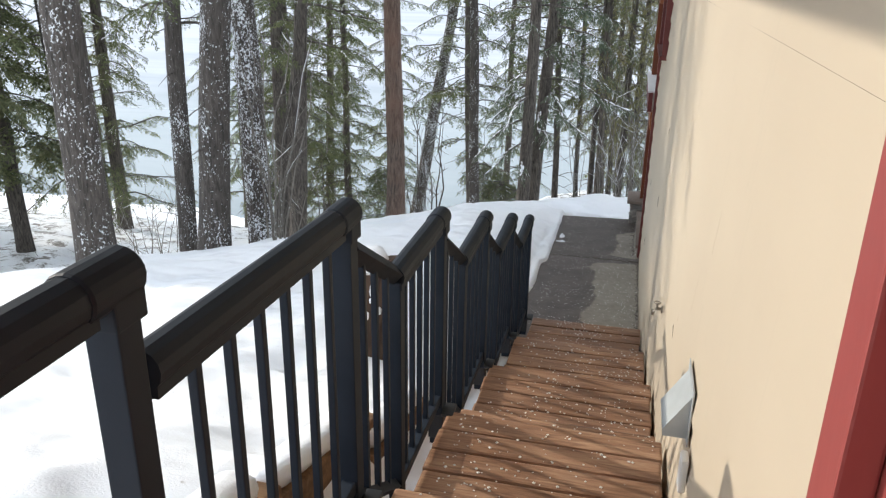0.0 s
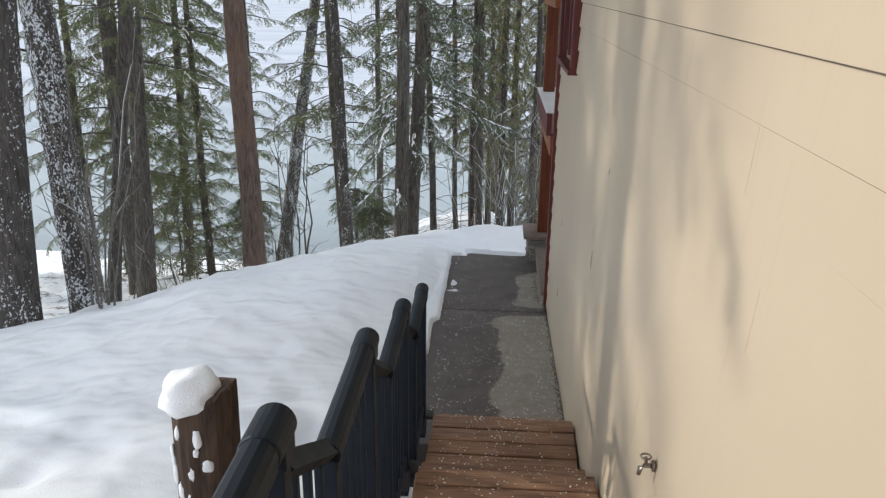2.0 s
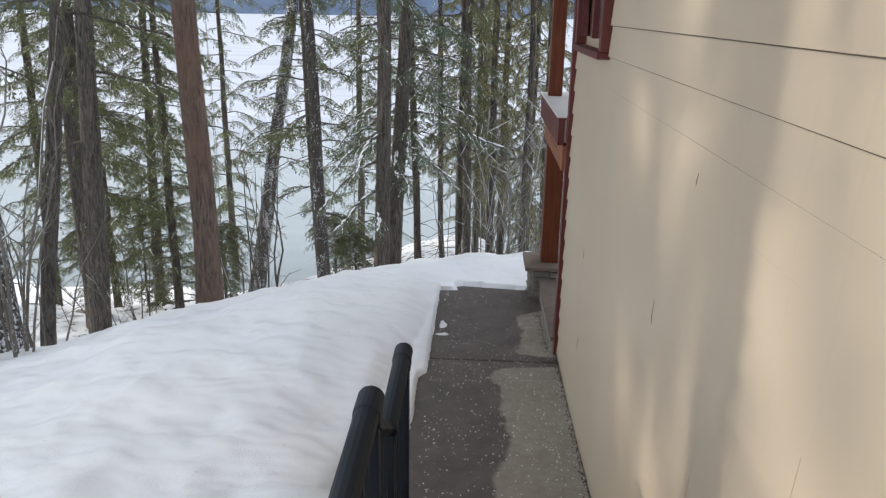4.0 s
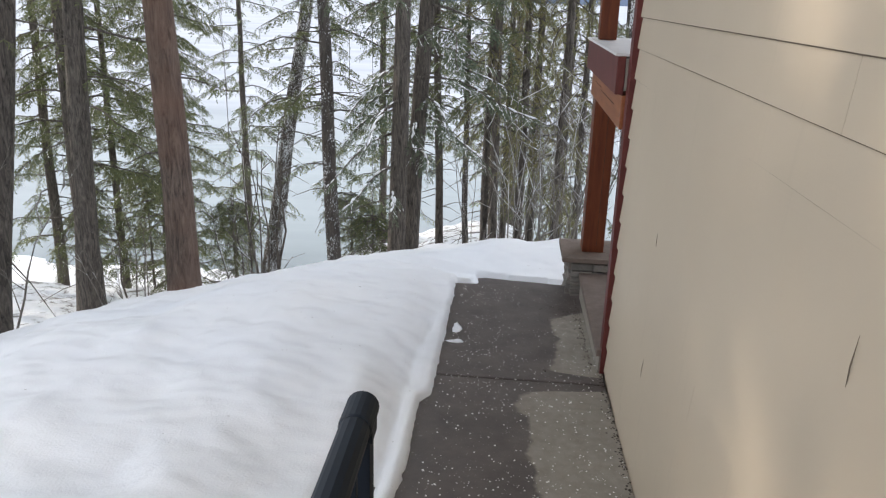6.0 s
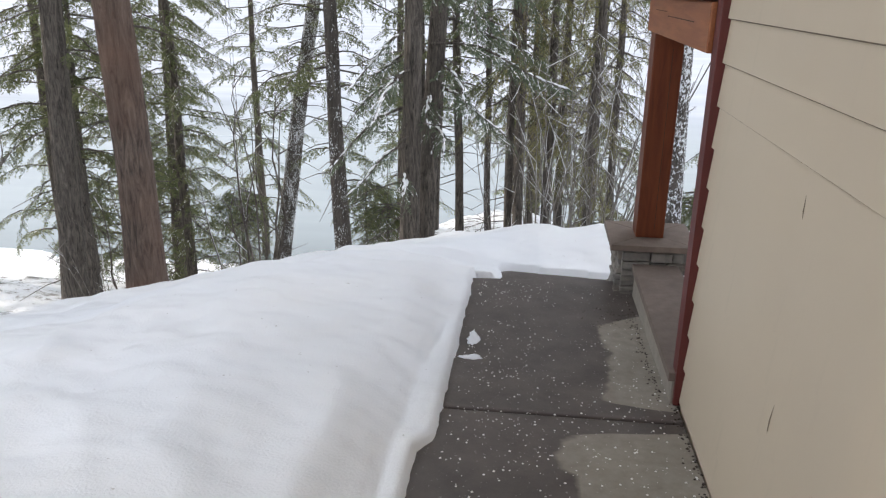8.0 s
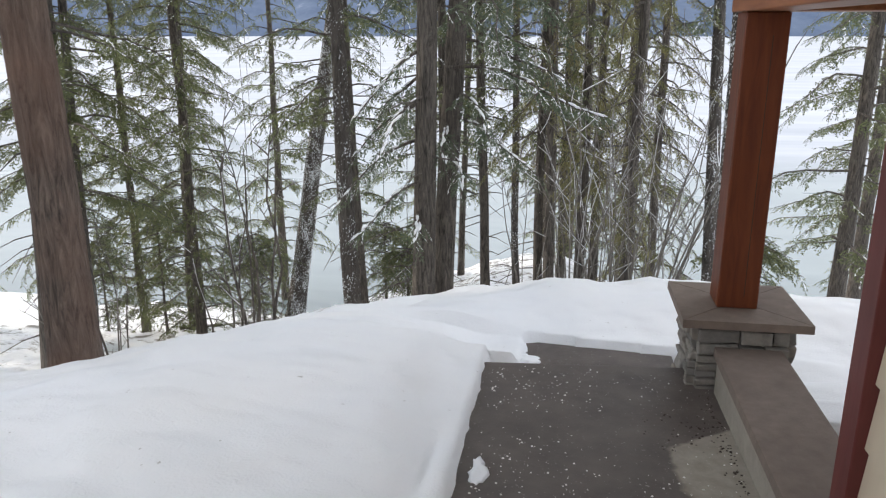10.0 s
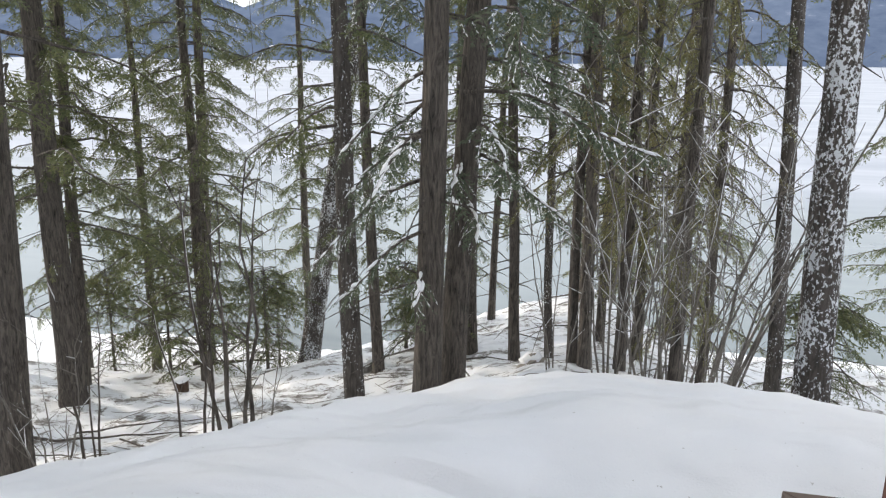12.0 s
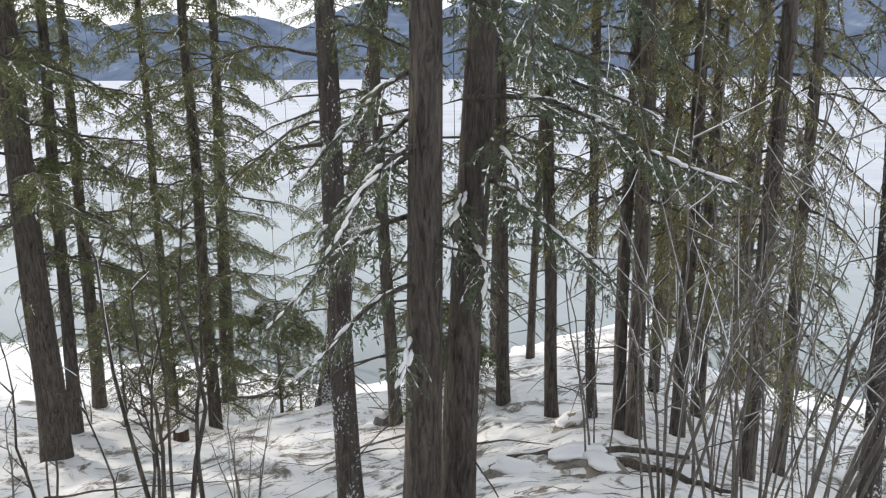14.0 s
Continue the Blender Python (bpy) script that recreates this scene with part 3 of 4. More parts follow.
random.seed(8)
z = -0.0895
while z < TOP - 0.1:
    j = random.uniform(2.0, 6.5)
    runs = [(0.806, j), (j + 0.0015, 8.36)]
    for a, b in runs:
        if z + COURSE > WIN[2] - 0.06 and z < WIN[3] + 0.06:
            if b > WIN[0] - 0.06:
                if a < WIN[0] - 0.08:
                    part("board", lap_board(a, WIN[0] - 0.07, z), SIDING, house)
                part("board", lap_board(max(a, WIN[1] + 0.07), b, z), SIDING, house)
                continue
        part("board", lap_board(a, b, z), SIDING, house)
    part("board", lap_board(-3.0, DOOR[0] - 0.1, z), SIDING, house)
    # thin dark strip stands in for the shade under each board's butt
    part("lap_shade", boxm(WALL + 0.004, WALL + 0.016, 0.81, WIN[0] - 0.07 if WIN[2] - 0.06 < z < WIN[3] + 0.06 else 8.355, z - 0.0045, z + 0.002), SHADE_SCRATCH, house, "dark strip standing in for shade below the lapped board")
    z += COURSE

# thin dark scratches in the paint
for ya, za, yb, zb in ((5.51, 1.61, 5.52, 1.48), (7.33, 1.24, 7.32, 1.16), (7.3, 0.67, 7.32, 0.56), (2.98, 1.82, 2.99, 1.7), (5.14, 2.16, 5.15, 2.1)):
    mark = sweep(bmesh.new(), [(WALL + 0.001, ya, za), (WALL - 0.001, (ya + yb) / 2 + 0.002, (za + zb) / 2), (WALL + 0.001, yb, zb)], [0.0005, 0.0016, 0.0006], 5)
    part("scratch", mark, SHADE_SCRATCH, house, "thin dark scratch in the paint")

# corner boards at the end of the wall
corner = part("corner_board", boxm(WALL - 0.026, WALL + 0.012, 8.362, 8.45, 0.045, TOP, bevel=0.003), RED, house, "dark red corner board")
part("corner_board", boxm(WALL + 0.012, WALL + 0.16, 8.40, 8.452, 0.045, TOP, bevel=0.003), RED, house, "dark red corner board")

# soffit, fascia and roof over the wall
part("soffit", boxm(-1.22, 0.42, -3.0, 8.6, 4.02, 4.06), SIDING, house)
part("fascia", boxm(-1.26, -1.222, -3.0, 8.6, 3.76, 4.10, bevel=0.004), RED, house, "dark red fascia")
bm = bmesh.new()
q = [(-1.30, -3.0, 4.11), (-1.30, 10.6, 4.11), (5.2, 10.6, 6.4), (5.2, -3.0, 6.4)]
lo = [bm.verts.new(v) for v in q]
hi = [bm.verts.new((v[0], v[1], v[2] + 0.12)) for v in q]
for f in ((0, 3, 2, 1),):
    bm.faces.new([lo[i] for i in f])
bm.faces.new(hi)
for i in range(4):
    bm.faces.new((lo[i], lo[(i + 1) % 4], hi[(i + 1) % 4], hi[i]))
part("roof", bm, ROOFM, house, "dark shingle roof")
part("end_wall", boxm(WALL + 0.162, 5.0, 8.30, 8.395, -0.3, 6.3), SIDING, house)
part("back_wall", boxm(-0.6, 5.0, -3.16, -3.01, -0.3, 5.5), SIDING, house)
part("far_wall", boxm(4.9, 5.0, -3.0, 8.29, -0.3, 6.2), SIDING, house)

# door with red frame
door = base("door_1", (WALL, 0.152, 1.98), "red painted door in a red wooden frame, set into the beige wall", "door", kind="structure")
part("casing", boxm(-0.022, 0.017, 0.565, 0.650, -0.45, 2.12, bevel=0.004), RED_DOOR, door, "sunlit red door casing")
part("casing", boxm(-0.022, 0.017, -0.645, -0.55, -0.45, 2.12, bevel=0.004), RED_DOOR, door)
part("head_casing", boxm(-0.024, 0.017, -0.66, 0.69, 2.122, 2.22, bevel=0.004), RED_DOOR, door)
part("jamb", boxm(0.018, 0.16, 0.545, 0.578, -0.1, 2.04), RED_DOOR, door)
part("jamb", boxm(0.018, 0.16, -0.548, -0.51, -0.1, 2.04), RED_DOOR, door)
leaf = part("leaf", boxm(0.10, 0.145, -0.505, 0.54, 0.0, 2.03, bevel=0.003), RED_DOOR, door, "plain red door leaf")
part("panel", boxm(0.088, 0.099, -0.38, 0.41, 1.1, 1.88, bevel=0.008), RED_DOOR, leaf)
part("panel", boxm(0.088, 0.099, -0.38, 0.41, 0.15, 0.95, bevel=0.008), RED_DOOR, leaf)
part("threshold", boxm(-0.03, 0.16, -0.55, 0.58, -0.06, -0.002), CONC, door)

# window
window = base("window_1", (WALL, (WIN[0] + WIN[1]) / 2, WIN[2]), "window with a dark red wooden frame in the beige wall", "window", kind="structure")
hw, hh = (WIN[1] - WIN[0]) / 2, WIN[3] - WIN[2]
part("window_frame", boxm(-0.045, 0.017, -hw - 0.065, -hw + 0.012, -0.05, hh + 0.05, bevel=0.004), RED, window)
part("window_frame", boxm(-0.045, 0.017, hw - 0.012, hw + 0.065, -0.05, hh + 0.05, bevel=0.004), RED, window)
part("window_frame", boxm(-0.044, 0.017, -hw + 0.014, hw - 0.014, hh - 0.012, hh + 0.05, bevel=0.004), RED, window)
part("window_sill", boxm(-0.06, 0.017, -hw - 0.063, hw + 0.063, -0.09, -0.052, bevel=0.004), RED, window)
part("sash", boxm(-0.018, 0.02, -hw + 0.014, -hw + 0.06, 0.0, hh - 0.014, bevel=0.003), RED, window)
part("sash", boxm(-0.018, 0.02, hw - 0.06, hw - 0.014, 0.0, hh - 0.014, bevel=0.003), RED, window)
part("sash", boxm(-0.018, 0.02, -0.025, 0.025, 0.0, hh - 0.014, bevel=0.003), RED, window)
pane = part("pane", boxm(0.024, 0.030, -hw, hw, 0.0, hh), GLASS, window)

# ---- porch and balcony ----
POST = (0.20, 9.90)
pillar = base("stone_pillar", (0.33, 9.98, -0.05), "short stacked-stone pillar under a mitred concrete cap", "pillar")
pillar.scale = (0.80, 0.81, 1.0)
part("core", boxm(-0.20, 0.20, -0.21, 0.21, -0.22, 0.30), CONC, pillar)
random.seed(21)
zz = -0.06
while zz < 0.29:
    h = random.choice((0.036, 0.05, 0.062))
    h = min(h, 0.30 - zz)
    for side in range(4):
        u = -0.225
        while u < 0.215:
            w = min(random.uniform(0.10, 0.22), 0.225 - u)
            if w < 0.05:
                break
            d = random.uniform(0.018, 0.05)
            bm = boxm(u + 0.003, u + w - 0.003, -0.22 - d, -0.196, zz + 0.003, zz + h - 0.002, bevel=0.008)
            for v in bm.verts:
                v.co.z += 0.010 * noise.noise(Vector((v.co.x * 14, side * 5, zz * 30)))
                v.co.y += 0.022 * noise.noise(Vector((v.co.x * 16, side * 3, v.co.z * 24)))
            bm.transform(Matrix.Rotation(side * math.pi / 2, 4, "Z"))
            part("stone", bm, STONE, pillar)
            u += w
    zz += h
cap = base("pillar_cap", (0.33, 9.985, 0.264), "brown-grey concrete pillar cap with mitre joints", "pillar cap")


def cap_piece(turn):
    bm = bmesh.new()
    o, i = 0.25, 0.06
    pts = [(-o, -o), (o, -o), (i, -i), (-i, -i)]
    lo = [bm.verts.new((x, y, 0)) for x, y in pts]
    hi = [bm.verts.new((x * 0.995, y * 0.995, 0.034 + (0.004 if abs(x) < 0.1 else 0))) for x, y in pts]
    bm.faces.new(lo[::-1])
    bm.faces.new(hi)
    for k in range(4):
        bm.faces.new((lo[k], lo[(k + 1) % 4], hi[(k + 1) % 4], hi[k]))
    for v in bm.verts:
        v.co.y -= 0.0025
    bm.transform(Matrix.Rotation(turn * math.pi / 2, 4, "Z"))
    return bm


for k in range(4):
    part("cap_quarter", cap_piece(k), CAPSTONE, cap)

timber = base("timber_post", (0.315, 9.975, 0.302), "orange-brown stained square timber post standing on the pillar cap", "post")
bm = boxm(-0.082, 0.082, -0.082, 0.082, 0.0, 1.187, bevel=0.007)
part("shaft", bm, TIMBER, timber)
for yy, w in ((0.022, 0.0025),):
    part("check", boxm(0.0 + yy, 0.0 + yy + w, -0.0832, -0.075, 0.05, 1.1), DARKGAP, timber)

ledge = base("low_wall", (0.335, 9.075, 0.02), "low concrete porch wall with a brown ledge on top", "low wall", kind="structure")
part("wall_body", boxm(-0.11, 0.11, -0.69, 0.66, -0.3, 0.125), CONC, ledge)
part("ledge", boxm(-0.128, 0.135, -0.69, 0.66, 0.126, 0.168, bevel=0.005), LEDGE, ledge)

beam = base("porch_beam", (0.30, 9.3, 1.49), "orange-brown timber beam carrying the balcony", "beam")
part("timber", boxm(-0.085, 0.105, -0.845, 0.79, 0.0, 0.185, bevel=0.006), TIMBER_Y, beam)
part("check", boxm(-0.0865, -0.08, -0.55, 0.12, 0.10, 0.1035), DARKGAP, beam)
part("check", boxm(-0.0865, -0.08, 0.15, 0.52, 0.12, 0.123), DARKGAP, beam)

balcony = base("balcony", (0.22, 9.3, 1.68), "balcony edge with dark red fascia and white flashing", "balcony", kind="structure")
part("fascia", boxm(-0.045, 0.0, -0.845, 0.86, 0.0, 0.20, bevel=0.004), RED, balcony, "dark red fascia board")
part("deck", boxm(0.002, 3.5, -0.845, 0.85, 0.02, 0.19), CONC, balcony)
part("flashing", boxm(-0.055, 0.30, -0.845, 0.87, 0.202, 0.216), FLASH, balcony, "white metal flashing")
part("front_beam", boxm(0.19, 3.5, 0.60, 0.78, -0.19, -0.004, bevel=0.006), TIMBER_Y, balcony)
upper = base("timber_post", (0.27, 9.86, 1.898), "orange-brown stained upper balcony post", "post")
part("shaft", boxm(-0.06, 0.06, -0.06, 0.06, 0.0, 0.88, bevel=0.005), TIMBER, upper)
top_beam = base("balcony_beam", (0.28, 9.3, 2.782), "stained timber beam under the balcony roof", "beam")
part("timber", boxm(-0.09, 0.11, -0.845, 0.80, 0.0, 0.24, bevel=0.006), TIMBER_Y, top_beam)

# ---- small fittings on the wall ----
vent = base("vent_hood", (WALL - 0.004, 2.10, 1.925), "grey painted metal vent hood on the beige wall", "vent")
bm = bmesh.new()
v = [bm.verts.new(c) for c in ((0, -0.085, 0.075), (0, 0.085, 0.075), (0, 0.085, -0.07), (0, -0.085, -0.07), (-0.075, -0.085, -0.05), (-0.075, 0.085, -0.05), (-0.072, -0.085, -0.07), (-0.072, 0.085, -0.07))]
for f in ((0, 4, 5, 1), (4, 6, 7, 5), (0, 3, 6, 4), (1, 5, 7, 2), (3, 2, 7, 6)):
    bm.faces.new([v[i] for i in f])
bmesh.ops.recalc_face_normals(bm, faces=bm.faces)
part("hood", bm, GALV, vent)
part("flange", boxm(-0.0035, 0.0, -0.105, 0.105, -0.085, 0.095), GALV, vent)
box_cover = base("outlet_cover", (WALL - 0.004, 1.93, 1.80), "white plastic outlet cover below the vent hood", "outlet")
part("cover", boxm(-0.022, 0.0, -0.03, 0.03, -0.055, 0.055, bevel=0.008), WHITE_PLASTIC, box_cover)

tap = base("garden_tap", (WALL - 0.004, 3.68, 1.52), "small metal garden tap on the beige wall", "tap")
part("flange", sweep(bmesh.new(), [(0.0, 0, 0), (-0.006, 0, 0)], [0.020, 0.018], 14), BRASS, tap)
part("spout", sweep(bmesh.new(), [(-0.005, 0, 0), (-0.03, 0, 0), (-0.042, 0, -0.008), (-0.046, 0, -0.034)], [0.008, 0.009, 0.009, 0.007], 10), BRASS, tap, smooth=True)
part("stem", sweep(bmesh.new(), [(-0.025, 0, 0.0), (-0.028, 0, 0.032)], [0.006, 0.005], 8), BRASS, tap)
part("wheel", sweep(bmesh.new(), [(-0.028 + 0.016 * math.cos(a), 0.016 * math.sin(a), 0.034) for a in [2 * math.pi * i / 12 for i in range(13)]], [0.0035] * 13, 6), BRASS, tap, "round tap handle")


# ---- yard things ----
def gz(x, y):
    return float(ground_z(x, y))


def blob(bm, at, size, seed, sub=3, amp=0.25):
    r = bmesh.ops.create_icosphere(bm, subdivisions=sub, radius=1.0)
    for v in r["verts"]:
        d = v.co.normalized()
        k = 1 + amp * noise.noise(d * 1.6 + Vector((seed, 0, 0))) + amp * 0.4 * noise.noise(d * 4 + Vector((0, seed, 0)))
        v.co = Vector((at[0] + d.x * size[0] * k, at[1] + d.y * size[1] * k, at[2] + d.z * size[2] * k))
    return bm


stub = base("wooden_post", (-1.485, 4.27, 0.45), "weathered split wooden post half buried in snow", "post")
bm = bmesh.new()
rings = []
for j in range(14):
    t = j / 13
    ring = []
    for i in range(22):
        a = 2 * math.pi * i / 22
        r = 0.130 * (1 + 0.12 * noise.noise(Vector((math.cos(a) * 2.2, math.sin(a) * 2.2, t * 0.7))) + 0.07 * noise.noise(Vector((math.cos(a) * 9, math.sin(a) * 9, t * 1.5))))
        r *= 1.0 + 0.03 * abs(math.cos(2 * a))
        ring.append(bm.verts.new((r * math.cos(a) + 0.02 * t, r * math.sin(a), 0.90 * t + (0.05 * math.cos(a) + 0.03 * noise.noise(Vector((a * 2, 0, 0))) if j == 13 else 0))))
    rings.append(ring)
for a, b in zip(rings, rings[1:]):
    for i in range(22):
        bm.faces.new((a[i], a[(i + 1) % 22], b[(i + 1) % 22], b[i]))
bm.faces.new(rings[-1])
part("trunk", bm, OLDWOOD, stub)
part("snow_cap", blob(bmesh.new(), (-0.02, -0.025, 0.93), (0.132, 0.135, 0.085), 3.0), SNOW_CLUMP, stub, "rounded cap of fresh snow", smooth=True)
rp = random.Random(9)
for i in range(11):
    a, zz, s = rp.uniform(-2.7, -0.5), rp.uniform(0.45, 0.86), rp.uniform(0.012, 0.03)
    bm = blob(bmesh.new(), (0, 0, 0), (0.010, s, s * rp.uniform(1.2, 2.6)), i + 7.0, 2, 0.5)
    bm.transform(Matrix.Translation((0.132 * math.cos(a) + 0.012, 0.132 * math.sin(a), zz)) @ Matrix.Rotation(a, 4, "Z"))
    part("snow_patch", bm, SNOW_CLUMP, stub, smooth=True)

far_stub = base("tree_stump", (-8.0, 20.3, gz(-8.0, 20.3) - 0.12), "short cut stump with snow on the wooded bank", "stump")
part("trunk", sweep(bmesh.new(), [(0, 0, -0.2), (0, 0, 0.15), (0.01, 0, 0.34)], [0.15, 0.13, 0.125], 14), OLDWOOD, far_stub)
part("snow_cap", blob(bmesh.new(), (0, 0, 0.35), (0.13, 0.13, 0.05), 5.0), SNOW_CLUMP, far_stub, smooth=True)

for x, y, z, L, slope in ((-1.02, 2.30, 1.33, 1.0, -0.30), (-0.98, 3.05, 0.98, 0.9, -0.28), (-1.0, 1.35, 1.66, 0.9, -0.25)):
    beam_ = base("edging_timber", (x, y, z), "brown squared timber edging beside the stairs, snow lying on it", "timber", "timber edging")
    bm = boxm(-0.06, 0.06, -L / 2, L / 2, -0.07, 0.07, bevel=0.012)
    for v in bm.verts:
        v.co.z += slope * v.co.y + 0.01 * noise.noise(v.co * 5)
    part("beam", bm, LOG, beam_)
    sb = boxm(-0.075, 0.05, -L / 2 + 0.05, L / 2 - 0.1, 0.06, 0.16, bevel=0.045)
    for v in sb.verts:
        v.co.z += slope * v.co.y + 0.02 * noise.noise(v.co * 4 + Vector((x, y, 0)))
    part("snow", sb, SNOW_CLUMP, beam_, smooth=True)


# ---- trees ----
def spray_template(n=12, seed=0, wide=0.36, width=0.03, sag=0.12):
    """A feathery spray one unit long: a sagging stem with uneven twigs on both sides, out of one plane."""
    rnd = random.Random(seed)
    V, F = [], []

    def strip(a, d, L, w, dz):
        n0 = len(V)
        s = Vector((-d.y, d.x, rnd.uniform(-0.6, 0.6))).normalized() * w * 0.5
        b = a + d * L * 0.55 + Vector((0, 0, dz * 0.35))
        c = a + d * L + Vector((0, 0, dz))
        V.extend([a, b + s, c, b - s])
        F.append((n0, n0 + 1, n0 + 2, n0 + 3))
    bend = rnd.uniform(-0.25, 0.25)

    def stem(t):
        return Vector((t, bend * t * t, -sag * t * t))
    for k in range(3):
        p, q = stem(k / 3), stem((k + 1) / 3)
        strip(p, (q - p).normalized(), (q - p).length, width * 0.7, 0)
    for i in range(n):
        for sgn in (-1, 1):
            t = min(0.97, 0.08 + 0.9 * (i + rnd.random()) / n)
            ang = radians(rnd.uniform(24, 78)) * sgn
            L = wide * (1.05 - t * 0.75) * rnd.uniform(0.35, 1.2)
            d = Vector((math.cos(ang), math.sin(ang), 0))
            p = stem(t)
            dz = rnd.uniform(-0.5, 0.15) * L
            strip(p, d, L, width * rnd.uniform(0.6, 1.3), dz)
            if L > 0.2:
                q = p + d * L * 0.5 + Vector((0, 0, dz * 0.4))
                a2 = ang + rnd.choice((-1, 1)) * radians(rnd.uniform(30, 60))
                strip(q, Vector((math.cos(a2), math.sin(a2), 0)), L * 0.5, width * 0.8, rnd.uniform(-0.3, 0.1) * L)
    return np.array([tuple(v) for v in V]), F


FRONDS = [spray_template(8, s, 0.38, 0.051, 0.05 + 0.05 * (s % 4)) for s in range(8)]
SNOWF = [spray_template(2, 20 + s, 0.18, 0.075, 0.08) for s in range(5)]


class Leafage:
    def __init__(self):
        self.v, self.f, self.n = [], [], 0

    def add(self, tpl, at, ax, up, size):
        V, F = tpl
        ax = Vector(ax).normalized()
        side = Vector(up).cross(ax)
        side = side.normalized() if side.length > 1e-4 else Vector((0, 1, 0))
        upv = ax.cross(side)
        M = np.array([ax, side, upv]) * size
        self.v.append(V @ M + np.array(at))
        n = self.n
        self.f.extend([tuple(i + n for i in f) for f in F])
        self.n += len(V)

    def make(self, name, material, parent, label=""):
        if not self.v:
            return None
        ob = soup(name, np.concatenate(self.v).tolist(), self.f, material, parent)
        if label:
            ob["label"] = label
        return ob


def branch(rnd, wood, leaf, white, a, yaw, L, rise, droop, r, dense=1.0, snow=0.35, size=1.0, sides=5):
    """One limb: a bending stem with sprays along it and some snow on top."""
    d = Vector((math.cos(yaw), math.sin(yaw), 0))
    pts = []
    n = 7
    for i in range(n):
        t = i / (n - 1)
        pts.append(Vector(a) + d * L * t + Vector((0, 0, L * (rise * t - droop * t * t))) + Vector((-d.y, d.x, 0)) * L * (0.06 * math.sin(t * 3 + yaw * 5) + 0.03 * math.sin(t * 9 + a[2] * 7)) + Vector((0, 0, 0.025 * L * math.sin(t * 8 + yaw * 3))))
    sweep(wood, pts, [r * (1 - 0.85 * i / (n - 1)) + 0.002 for i in range(n)], sides, cap=False)
    m = max(5, int(L * 15 * dense))
    for i in range(m):
        t = 0.22 + 0.78 * (i + rnd.random()) / m
        k = min(int(t * (n - 1)), n - 2)
        p = pts[k].lerp(pts[k + 1], min(1, t * (n - 1) - k))
        tang = (pts[k + 1] - pts[k]).normalized()
        sgn = 1 if i % 2 else -1
        ang = radians(rnd.uniform(35, 65)) * sgn * (1 - 0.8 * (t > 0.95))
        ax = Matrix.Rotation(ang, 3, "Z") @ tang
        ax.z -= rnd.uniform(0.0, 0.9) * (0.5 + droop)
        s = size * (0.13 + 0.30 * (1 - t) + 0.20 * rnd.random()) * min(1.0, 0.5 + L * 0.35)
        up = Vector((rnd.uniform(-0.7, 0.7), rnd.uniform(-0.7, 0.7), 1))
        leaf.add(rnd.choice(FRONDS), p, ax, up, s)
        if rnd.random() < snow:
            white.add(rnd.choice(SNOWF), p + ax * s * rnd.uniform(0, 0.4) + Vector((0, 0, 0.014)), ax, up, s * rnd.uniform(0.3, 0.8))
    return pts


def trunk_mesh(x, y, r, lean, height, seed, sides=22, flare=1.25):
    bm = bmesh.new()
    zs = list(np.concatenate([np.linspace(-1.0, 1.0, 9), np.linspace(1.3, 8.5, 22), np.linspace(9.5, height, 8)]))
    rings = []
    for z in zs:
        k = max(0.12, 1 - 0.82 * max(z, 0) / height) * (1 + (flare - 1) * math.exp(-max(z + 0.2, 0) * 3.2))
        cx = lean[0] * z + 0.05 * noise.noise(Vector((z * 0.35, seed, 0))) * min(1, abs(z))
        cy = lean[1] * z + 0.05 * noise.noise(Vector((z * 0.35, seed + 5, 0))) * min(1, abs(z))
        ring = []
        for i in range(sides):
            a = 2 * math.pi * i / sides
            f = 1 + 0.09 * noise.noise(Vector((math.cos(a) * 5.5, math.sin(a) * 5.5, z * 0.5 + seed))) + 0.05 * noise.noise(Vector((math.cos(a) * 1.5, math.sin(a) * 1.5, z * 1.1 + seed)))
            ring.append(bm.verts.new((cx + r * k * f * math.cos(a), cy + r * k * f * math.sin(a), z)))
        rings.append(ring)
    for a, b in zip(rings, rings[1:]):
        for i in range(sides):
            bm.faces.new((a[i], a[(i + 1) % sides], b[(i + 1) % sides], b[i]))
    bm.faces.new(rings[-1])
    return bm


